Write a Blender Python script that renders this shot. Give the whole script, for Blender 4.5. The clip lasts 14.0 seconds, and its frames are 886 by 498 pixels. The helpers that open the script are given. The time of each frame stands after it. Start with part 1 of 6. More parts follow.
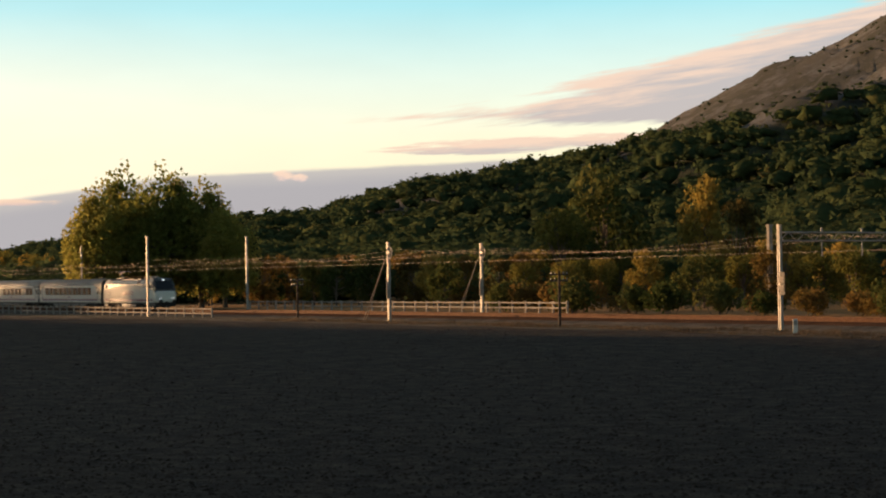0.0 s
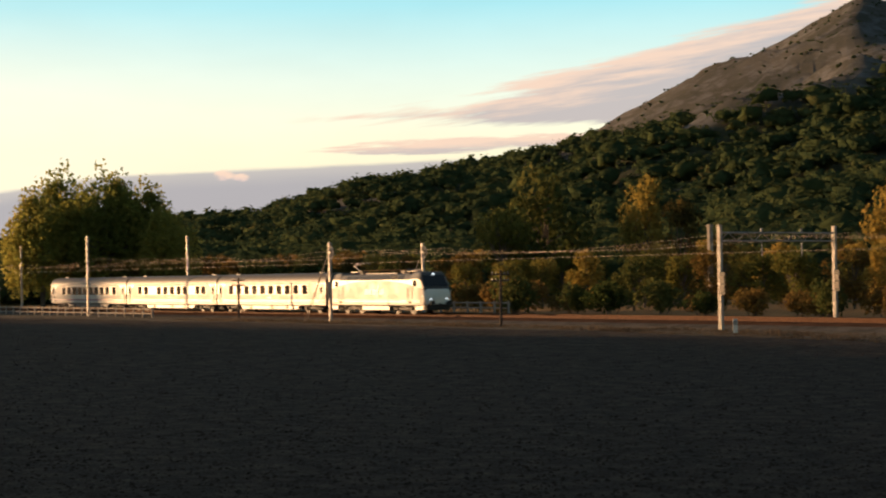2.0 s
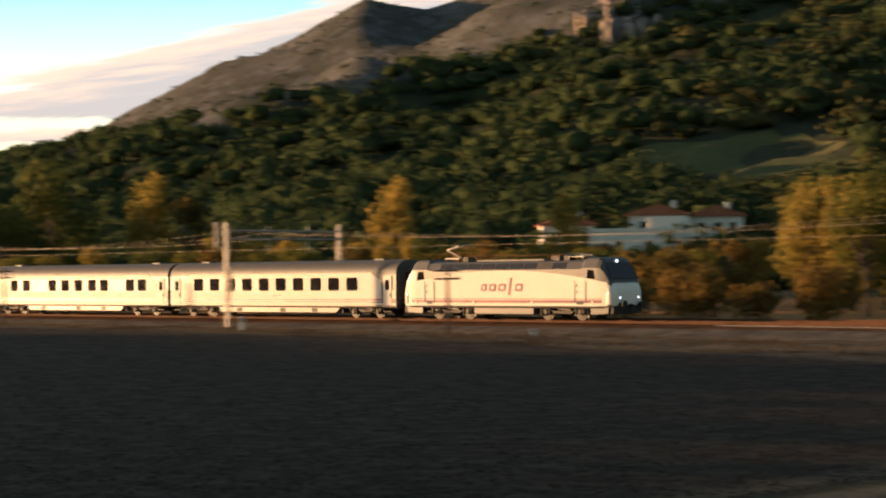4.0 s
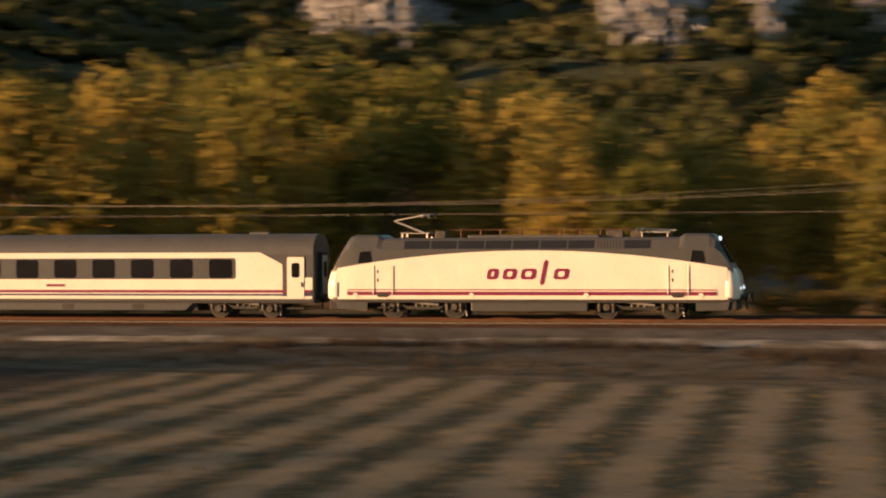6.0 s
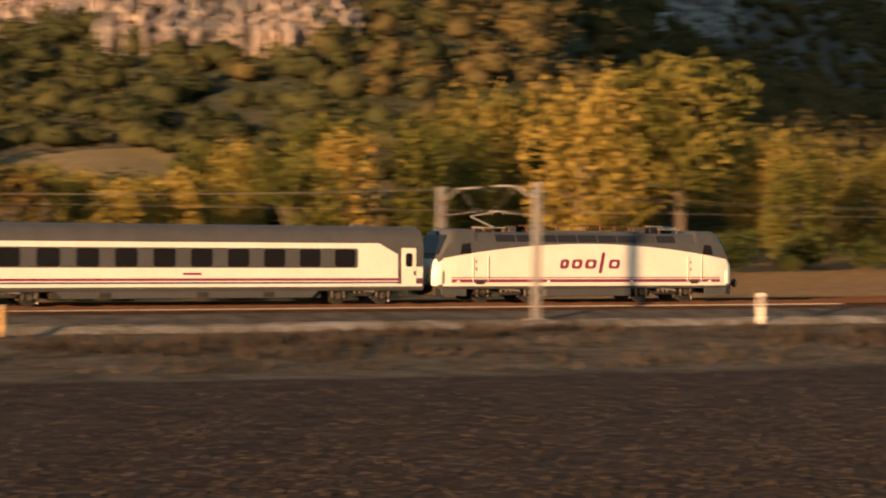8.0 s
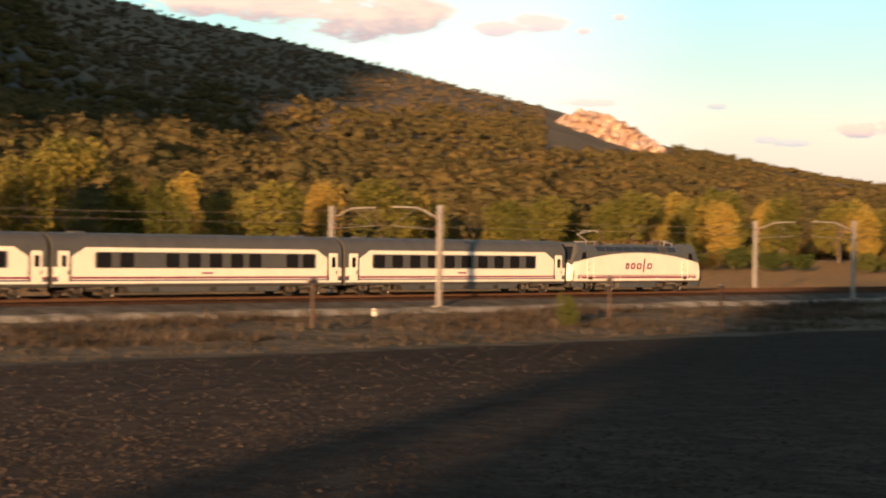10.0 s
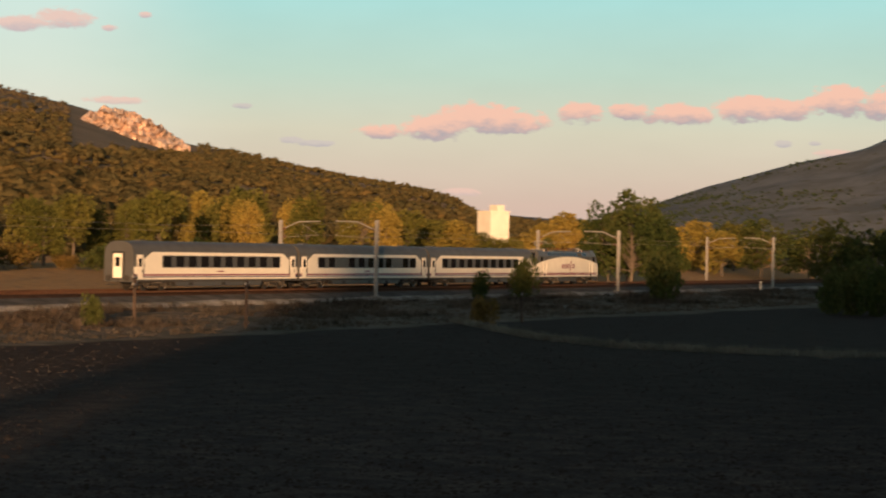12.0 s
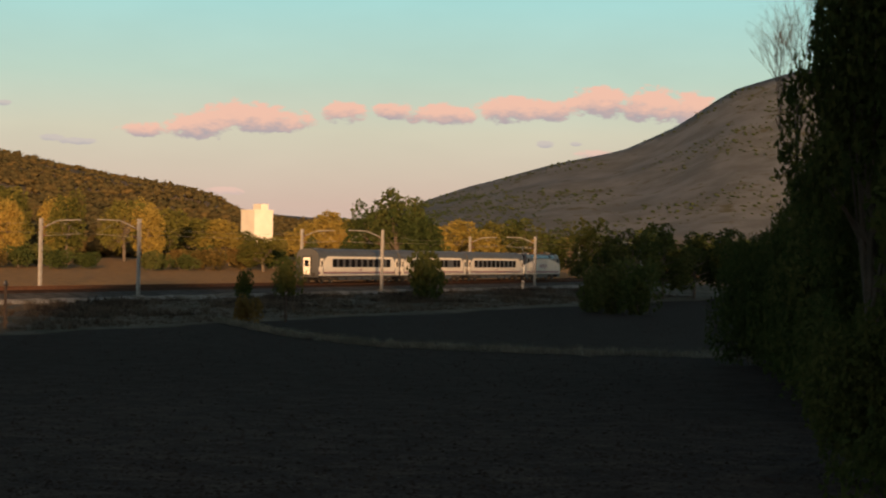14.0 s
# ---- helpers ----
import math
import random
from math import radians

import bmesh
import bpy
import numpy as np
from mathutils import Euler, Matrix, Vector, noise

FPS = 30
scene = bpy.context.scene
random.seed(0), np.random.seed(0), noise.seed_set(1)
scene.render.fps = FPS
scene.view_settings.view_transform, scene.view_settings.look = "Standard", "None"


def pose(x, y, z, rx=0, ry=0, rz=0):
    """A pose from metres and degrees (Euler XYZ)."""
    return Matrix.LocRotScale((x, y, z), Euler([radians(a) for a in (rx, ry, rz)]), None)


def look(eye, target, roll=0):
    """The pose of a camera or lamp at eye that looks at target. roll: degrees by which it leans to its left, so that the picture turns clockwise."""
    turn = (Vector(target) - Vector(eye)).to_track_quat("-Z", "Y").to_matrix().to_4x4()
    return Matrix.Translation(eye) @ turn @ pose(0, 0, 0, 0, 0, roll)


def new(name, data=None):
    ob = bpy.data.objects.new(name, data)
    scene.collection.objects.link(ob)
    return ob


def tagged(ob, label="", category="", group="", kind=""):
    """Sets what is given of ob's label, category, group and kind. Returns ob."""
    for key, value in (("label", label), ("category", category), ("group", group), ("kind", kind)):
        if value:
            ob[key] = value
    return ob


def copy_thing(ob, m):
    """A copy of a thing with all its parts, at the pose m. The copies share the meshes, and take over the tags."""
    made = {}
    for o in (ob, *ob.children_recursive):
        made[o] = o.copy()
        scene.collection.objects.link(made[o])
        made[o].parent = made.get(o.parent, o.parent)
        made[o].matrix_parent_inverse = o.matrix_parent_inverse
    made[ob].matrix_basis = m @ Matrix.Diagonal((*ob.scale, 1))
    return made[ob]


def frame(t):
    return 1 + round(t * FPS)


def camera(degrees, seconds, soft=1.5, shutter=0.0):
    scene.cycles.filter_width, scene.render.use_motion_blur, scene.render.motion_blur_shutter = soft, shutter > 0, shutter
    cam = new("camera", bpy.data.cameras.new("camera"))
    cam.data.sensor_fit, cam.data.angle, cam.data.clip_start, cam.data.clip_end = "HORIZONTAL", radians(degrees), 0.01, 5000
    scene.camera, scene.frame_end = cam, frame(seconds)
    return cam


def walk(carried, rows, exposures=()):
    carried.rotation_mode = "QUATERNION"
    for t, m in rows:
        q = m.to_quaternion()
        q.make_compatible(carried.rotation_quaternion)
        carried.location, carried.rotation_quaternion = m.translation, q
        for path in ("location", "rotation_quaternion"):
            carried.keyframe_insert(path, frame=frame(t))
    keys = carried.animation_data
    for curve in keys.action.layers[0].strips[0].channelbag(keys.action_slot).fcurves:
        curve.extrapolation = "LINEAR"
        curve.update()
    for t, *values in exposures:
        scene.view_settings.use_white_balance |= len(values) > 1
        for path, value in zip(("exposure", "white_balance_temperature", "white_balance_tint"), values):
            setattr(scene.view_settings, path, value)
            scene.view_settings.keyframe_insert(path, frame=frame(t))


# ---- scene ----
# World: origin under the tripod, x along the line in the running direction, y towards the line, z = 0 at the rail head.
EYE = 3.755


def view(yaw, pitch, roll):
    return pose(0, 0, EYE, 90 + pitch, 0, -yaw) @ pose(0, 0, 0, 0, 0, roll)


# ---- camera: a tripod with a slightly leaning axis, panned after the train ----
cam = camera(22.57, 14.0, soft=2.0, shutter=0.5)
PAN = [(0, -60.675, 0.661, -1.045), (0.5, -60.611, 0.661, -1.044), (1, -60.359, 0.656, -1.042), (1.5, -60.011, 0.645, -1.038),
       (2, -59.163, 0.633, -1.029), (2.5, -58.018, 0.6, -1.016), (3, -55.55, 0.544, -0.987), (3.5, -51.712, 0.454, -0.939),
       (4, -46.494, 0.361, -0.867), (4.2, -44.234, 0.324, -0.833), (4.6, -38.843, 0.202, -0.748), (5, -32.492, 0.069, -0.639),
       (5.4, -25.124, -0.069, -0.504), (5.8, -16.802, -0.203, -0.342), (6.2, -7.766, -0.319, -0.157), (6.5, -0.767, -0.387, -0.012),
       (7, 10.205, -0.443, 0.215), (7.2, 14.308, -0.465, 0.298), (7.6, 22.221, -0.459, 0.453), (8, 29.141, -0.431, 0.582),
       (8.4, 35.051, -0.391, 0.685), (8.8, 40.032, -0.347, 0.766), (9.3, 45.0, -0.27, 0.843), (9.5, 46.69, -0.22, 0.866),
       (10, 50.644, -0.158, 0.919), (10.5, 54.298, -0.115, 0.964), (11, 57.856, -0.06, 1.005), (11.5, 60.557, -0.023, 1.033),
       (12, 62.838, 0.02, 1.055), (12.5, 64.462, 0.044, 1.069), (13, 66.253, 0.068, 1.084), (13.5, 67.771, 0.088, 1.096),
       (14, 68.924, 0.111, 1.105)]
walk(cam, [(t, view(a, b, c)) for t, a, b, c in PAN],
     exposures=[(0, 0.86), (3.4, 0.95), (4.0, 1.22), (5.0, 1.26), (6.5, 1.2), (9.5, 1.42), (10.5, 1.1), (12, 0.72), (14, 0.65)])

# ---- light: a low warm sun behind and to the left, evening sky ----
SUN_AZ, SUN_EL = -116.0, 5.0        # degrees from +y, clockwise positive
sun = new("sun", bpy.data.lights.new("sun", "SUN"))
sun.data.energy, sun.data.angle, sun.data.color = 5.0, radians(1.2), (1.0, 0.565, 0.265)
_s = (math.sin(radians(SUN_AZ)) * math.cos(radians(SUN_EL)), math.cos(radians(SUN_AZ)) * math.cos(radians(SUN_EL)), math.sin(radians(SUN_EL)))
sun.matrix_world = look(Vector(_s) * 300, (0, 0, 0))


class Nodes:
    """A few words to write node trees with."""

    def __init__(self, tree):
        self.tree = tree
        tree.nodes.clear()

    def node(self, kind, **sets):
        n = self.tree.nodes.new(kind)
        for key, value in sets.items():
            setattr(n, key, value)
        return n

    def put(self, socket, value):
        if hasattr(value, "links"):
            self.tree.links.new(value, socket)
        elif value is not None:
            if isinstance(value, (tuple, list)) and len(value) == 3 and socket.type == "RGBA":
                value = (*value, 1)
            socket.default_value = value

    def math(self, op, a, b=None, c=None, clamp=False):
        n = self.node("ShaderNodeMath", operation=op, use_clamp=clamp)
        for i, v in enumerate((a, b, c)):
            self.put(n.inputs[i], v)
        return n.outputs[0]

    def mix(self, f, a, b, how="MIX"):
        n = self.node("ShaderNodeMix", data_type="RGBA", blend_type=how)
        self.put(n.inputs[0], f), self.put(n.inputs[6], a), self.put(n.inputs[7], b)
        return n.outputs[2]

    def noise(self, vec, scale, detail=4, rough=0.55):
        n = self.node("ShaderNodeTexNoise")
        self.put(n.inputs["Vector"], vec)
        n.inputs["Scale"].default_value, n.inputs["Detail"].default_value, n.inputs["Roughness"].default_value = scale, detail, rough
        return n.outputs[0]

    def span(self, v, a, b, c=0.0, d=1.0, smooth=True):
        n = self.node("ShaderNodeMapRange", interpolation_type="SMOOTHSTEP" if smooth else "LINEAR")
        for i, w in enumerate((v, a, b, c, d)):
            self.put(n.inputs[i], w)
        return n.outputs[0]

    def scaled(self, vec, x, y, z, shift=(0, 0, 0)):
        n = self.node("ShaderNodeMapping")
        self.put(n.inputs[0], vec)
        n.inputs[1].default_value, n.inputs[3].default_value = shift, (x, y, z)
        return n.outputs[0]

    def ramp(self, f, stops):
        n = self.node("ShaderNodeValToRGB")
        self.put(n.inputs[0], f)
        el = n.color_ramp.elements
        while len(el) < len(stops):
            el.new(0.5)
        for e, (p, c) in zip(el, stops):
            e.position, e.color = p, (*c, 1)
        return n.outputs[0]


def make_sky():
    world = bpy.data.worlds.new("evening_sky")
    world.use_nodes = True
    scene.world = world
    k = Nodes(world.node_tree)
    way = k.node("ShaderNodeTexCoord").outputs["Generated"]
    sep = k.node("ShaderNodeSeparateXYZ")
    k.put(sep.inputs[0], way)
    x, y, z = sep.outputs
    az = k.math("MULTIPLY", k.math("ARCTAN2", x, y), 57.2958)
    el = k.math("MULTIPLY", k.math("ARCSINE", z), 57.2958)
    air = k.node("ShaderNodeTexSky", sky_type="NISHITA", sun_disc=False, sun_elevation=radians(SUN_EL), sun_rotation=radians(SUN_AZ),
                 air_density=1.0, dust_density=1.5, ozone_density=2.0)
    high = k.mix(1.0, air.outputs[0], (0.21, 0.175, 0.14), "MULTIPLY")
    u = k.span(el, -1.0, 11.0, smooth=False)
    west = k.ramp(u, [(0.0, (0.75, 0.62, 0.50)), (0.17, (0.95, 0.78, 0.50)), (0.36, (1.0, 0.93, 0.66)), (0.5, (0.80, 0.92, 0.80)), (0.66, (0.42, 0.80, 0.86)), (1.0, (0.30, 0.58, 0.70))])
    east = k.ramp(u, [(0.0, (0.54, 0.41, 0.38)), (0.18, (0.71, 0.52, 0.42)), (0.34, (0.72, 0.68, 0.52)), (0.46, (0.56, 0.72, 0.60)), (0.62, (0.44, 0.76, 0.72)), (1.0, (0.26, 0.50, 0.56))])
    low = k.mix(k.span(az, -45.0, 48.0), west, east)
    # the glow round the sun's side, and the pale bank of light over the hill's right shoulder
    glow = k.math("MULTIPLY", k.span(az, -57.0, -82.0), k.span(el, 9.0, 2.0))
    low = k.mix(glow, low, (1.15, 1.02, 0.78))
    hz = k.noise(k.scaled(way, 3, 3, 9), 4.0, 3)
    low = k.mix(0.12, low, k.mix(1.0, low, hz, "MULTIPLY"))

    def field(fx, fy, shear, scale, detail=6, rough=0.6):
        """Cloud grain in degrees of azimuth and height, drawn out along a slope."""
        comb = k.node("ShaderNodeCombineXYZ")
        k.put(comb.inputs[0], k.math("MULTIPLY", az, fx)), k.put(comb.inputs[1], k.math("MULTIPLY", k.math("MULTIPLY_ADD", az, -shear, el), fy))
        return k.noise(comb.outputs[0], scale, detail, rough)

    def puffs(spots, tint, shade, amp=1.5, grain=(0.9, 1.5, 0.0), soft=0.5, strength=1.0):
        """Heaped cloud: the union of soft round swellings (azimuth, height, half width, half height), lit from above, flat and grey below."""
        nonlocal low
        n, fine = field(*grain, 1.0), field(grain[0] * 2.9, grain[1] * 2.9, grain[2], 1.0, 8, 0.65)
        best = rise = weight = None
        for a, e, w, h in spots:
            u = k.math("DIVIDE", k.math("SUBTRACT", az, a), w)
            v = k.math("DIVIDE", k.math("SUBTRACT", el, e), h)
            d = k.math("SUBTRACT", 1.0, k.math("MULTIPLY_ADD", u, u, k.math("MULTIPLY", v, v)))
            g = k.span(d, -1.2, 0.9, 0.0001, 1.0)
            best = d if best is None else k.math("SMOOTH_MAX", best, d, 0.5)
            rise = k.math("MULTIPLY", v, g) if rise is None else k.math("MULTIPLY_ADD", v, g, rise)
            weight = g if weight is None else k.math("ADD", weight, g)
        rise = k.math("DIVIDE", rise, weight)
        dens = k.math("ADD", best, k.math("ADD", k.math("MULTIPLY_ADD", n, amp, -amp / 2), k.math("MULTIPLY_ADD", fine, 2.3, -1.15)))
        cover = k.math("MULTIPLY", k.span(dens, 0.0, soft), strength)
        lit = k.span(k.math("ADD", rise, k.math("MULTIPLY_ADD", fine, 1.7, -0.85)), -0.85, 0.25)
        low = k.mix(cover, low, k.mix(lit, shade, tint))

    rose, dusk = (0.90, 0.55, 0.42), (0.46, 0.40, 0.41)
    peach, mauve = (0.84, 0.60, 0.47), (0.49, 0.44, 0.44)
    # a long wedge of streaked cloud that widens and climbs towards the mountain
    upper = k.math("MAXIMUM", k.math("MULTIPLY_ADD", az, 0.075, 4.1 + 0.075 * 63.9), k.math("MULTIPLY_ADD", az, 0.25, 4.72 + 0.25 * 58))
    lower = k.math("MULTIPLY_ADD", az, -0.03, 3.98 - 0.03 * 63.9)
    streak, wisp = field(0.16, 1.9, 0.14, 1.0, 6, 0.62), field(0.42, 4.5, 0.12, 1.0, 6, 0.6)
    inside = k.math("MINIMUM", k.math("SUBTRACT", upper, el), k.math("MULTIPLY", k.math("SUBTRACT", el, lower), 1.6))
    dens = k.math("ADD", inside, k.math("ADD", k.math("MULTIPLY_ADD", streak, 1.5, -0.75), k.math("MULTIPLY_ADD", wisp, 0.9, -0.45)))
    cover = k.math("MULTIPLY", k.span(dens, -0.02, 0.36), k.math("MULTIPLY", k.span(az, -64.6, -60.5), k.span(az, -36.0, -42.0)))
    warm = k.span(k.math("ADD", k.math("MULTIPLY_ADD", wisp, 2.4, -1.2), k.math("MULTIPLY_ADD", k.math("SUBTRACT", upper, el), -0.85, 0.55)), -0.45, 0.55)
    low = k.mix(k.math("MULTIPLY", cover, 0.92), low, k.mix(warm, mauve, peach))
    puffs([(-60.0, 3.22, 2.6, 0.15), (-58.2, 3.36, 3.2, 0.17), (-55.5, 3.4, 3.0, 0.2)], peach, mauve, 1.3, (0.35, 4.0, 0.03), 0.7, 0.9)
    # a flat grey bank low over the hills
    soft = k.math("MULTIPLY_ADD", field(0.3, 1.8, 0.0, 1.0), 0.24, -0.12)
    crest = k.math("MINIMUM", k.math("MULTIPLY_ADD", az, 0.035, 2.68 + 0.035 * 66.7), k.math("MULTIPLY_ADD", az, 0.125, 2.74 + 0.125 * 66.7))
    brim = k.math("SUBTRACT", k.math("ADD", k.math("MAXIMUM", crest, 2.05), soft), el)
    cover = k.math("MULTIPLY", k.span(brim, -0.05, 0.09), k.math("MULTIPLY", k.span(az, -40.0, -50.0), k.span(az, -140.0, -110.0)))
    low = k.mix(k.math("MULTIPLY", cover, 0.9), low, k.mix(k.span(brim, 0.0, 0.5), (0.48, 0.45, 0.44), (0.36, 0.35, 0.39)))
    puffs([(-64.75, 2.62, 0.32, 0.17), (-64.35, 2.56, 0.28, 0.12)], (0.92, 0.66, 0.50), (0.72, 0.55, 0.50), 0.8, (1.6, 3.0, 0.0), 0.8, 0.85)
    puffs([(-71.6, 2.02, 1.2, 0.1)], (0.9, 0.62, 0.45), (0.7, 0.5, 0.45), 0.8, (0.6, 3.0, 0.0), 0.8, 0.8)
    # a heaped cloud over the hill's long shoulder, and the row of rosy puffs over the valley
    low = k.mix(k.math("MULTIPLY", k.math("MULTIPLY", k.span(az, 45.0, 49.0), k.span(az, 58.0, 52.0)), 0.38), low, (0.92, 0.88, 0.78))
    puffs([(44.6, 6.0, 1.5, 0.35), (46.4, 5.95, 1.6, 0.5), (48.4, 5.75, 1.8, 0.62), (50.0, 5.95, 0.95, 0.6), (49.6, 6.5, 1.6, 0.5), (47.0, 6.6, 2.2, 0.5)], (0.80, 0.57, 0.44), (0.42, 0.35, 0.36), 2.2, (0.5, 1.3, 0.0), 0.7)
    puffs([(52.0, 5.55, 0.8, 0.24), (53.0, 5.68, 0.85, 0.30), (54.2, 5.5, 0.25, 0.1), (55.1, 5.85, 0.2, 0.09)], (0.80, 0.58, 0.50), (0.58, 0.49, 0.49), 2.0, (1.0, 2.2, 0.0), 0.7)
    puffs([(61.1, 3.02, 0.7, 0.22), (62.5, 3.14, 0.9, 0.36), (63.6, 3.42, 1.0, 0.45), (64.6, 3.32, 1.0, 0.38), (66.25, 3.6, 0.65, 0.34), (67.6, 3.66, 0.55, 0.26), (68.8, 3.56, 0.95, 0.30), (70.6, 3.74, 0.95, 0.40),
           (71.6, 3.72, 0.7, 0.30), (72.9, 3.98, 0.9, 0.46), (74.2, 3.9, 1.0, 0.48), (75.3, 3.78, 0.9, 0.48)], rose, dusk, 2.6, (0.9, 1.7, 0.0), 0.55)
    puffs([(71.5, 2.86, 0.24, 0.11), (72.3, 2.88, 0.18, 0.07), (59.5, 2.68, 0.6, 0.10), (57.6, 3.6, 0.3, 0.08), (58.9, 2.75, 0.4, 0.10)], (0.62, 0.54, 0.50), (0.48, 0.44, 0.46), 0.9, (1.4, 3.0, 0.0), 0.6, 0.8)
    puffs([(72.8, 2.62, 0.6, 0.13), (63.3, 1.5, 0.6, 0.12), (54.4, 3.66, 0.9, 0.12)], (0.84, 0.56, 0.46), (0.66, 0.50, 0.46), 0.8, (1.4, 3.0, 0.0), 0.7, 0.8)
    colour = k.mix(k.span(el, 7.0, 22.0), low, high)
    colour = k.mix(k.span(el, -0.5, -4.0), colour, (0.10, 0.09, 0.08))
    bg = k.node("ShaderNodeBackground")
    k.put(bg.inputs[0], colour)
    bg.inputs[1].default_value = 0.62
    out = k.node("ShaderNodeOutputWorld")
    k.put(out.inputs[0], bg.outputs[0])


make_sky()

# ---- materials ----


def material(name, base, rough=0.8, metal=0.0, vary=0.25, scale=3.0, fine=40.0, bump=0.0, bump_scale=30.0, other=None, spec=0.5, coat=0.0):
    """A worn surface: two scales of noise pull the base colour about, and a third gives relief."""
    m = bpy.data.materials.new(name)
    m.use_nodes = True
    k = Nodes(m.node_tree)
    pos = k.node("ShaderNodeTexCoord").outputs["Object"]
    b = k.node("ShaderNodeBsdfPrincipled")
    big, small = k.noise(pos, scale, 5), k.noise(pos, fine, 3)
    other = other or tuple(c * (1 - vary) for c in base)
    f = k.math("ADD", k.math("MULTIPLY", big, 0.65), k.math("MULTIPLY", small, 0.35))
    k.put(b.inputs["Base Color"], k.mix(k.span(f, 0.36, 0.62), base, other))
    k.put(b.inputs["Roughness"], k.math("MULTIPLY_ADD", k.math("SUBTRACT", big, 0.5), 0.25, rough, clamp=True))
    b.inputs["Metallic"].default_value, b.inputs["Specular IOR Level"].default_value = metal, spec
    b.inputs["Coat Weight"].default_value = coat
    if bump:
        n = k.node("ShaderNodeBump")
        n.inputs["Strength"].default_value, n.inputs["Distance"].default_value = bump, 0.05
        k.put(n.inputs["Height"], k.noise(pos, bump_scale, 5))
        k.put(b.inputs["Normal"], n.outputs[0])
    out = k.node("ShaderNodeOutputMaterial")
    k.put(out.inputs[0], b.outputs[0])
    return m


def leaf_material(name, tones, patch=0.12, glow=0.42):
    """Foliage: tones drift from tree to tree and from leaf to leaf; light passes through."""
    m = bpy.data.materials.new(name)
    m.use_nodes = True
    k = Nodes(m.node_tree)
    geo = k.node("ShaderNodeNewGeometry")
    info = k.node("ShaderNodeObjectInfo")
    drift = k.noise(geo.outputs["Position"], patch, 2)
    f = k.math("ADD", k.math("MULTIPLY_ADD", drift, 1.5, -0.55), k.math("MULTIPLY", geo.outputs["Random Per Island"], 0.35))
    f = k.math("ADD", f, k.math("MULTIPLY_ADD", info.outputs["Random"], 0.3, -0.1))
    c = k.ramp(f, [(i / (len(tones) - 1), t) for i, t in enumerate(tones)])
    d, tr = k.node("ShaderNodeBsdfDiffuse"), k.node("ShaderNodeBsdfTranslucent")
    k.put(d.inputs[0], c), k.put(tr.inputs[0], c)
    mixer = k.node("ShaderNodeMixShader")
    mixer.inputs[0].default_value = glow
    k.put(mixer.inputs[1], d.outputs[0]), k.put(mixer.inputs[2], tr.outputs[0])
    out = k.node("ShaderNodeOutputMaterial")
    k.put(out.inputs[0], mixer.outputs[0])
    return m


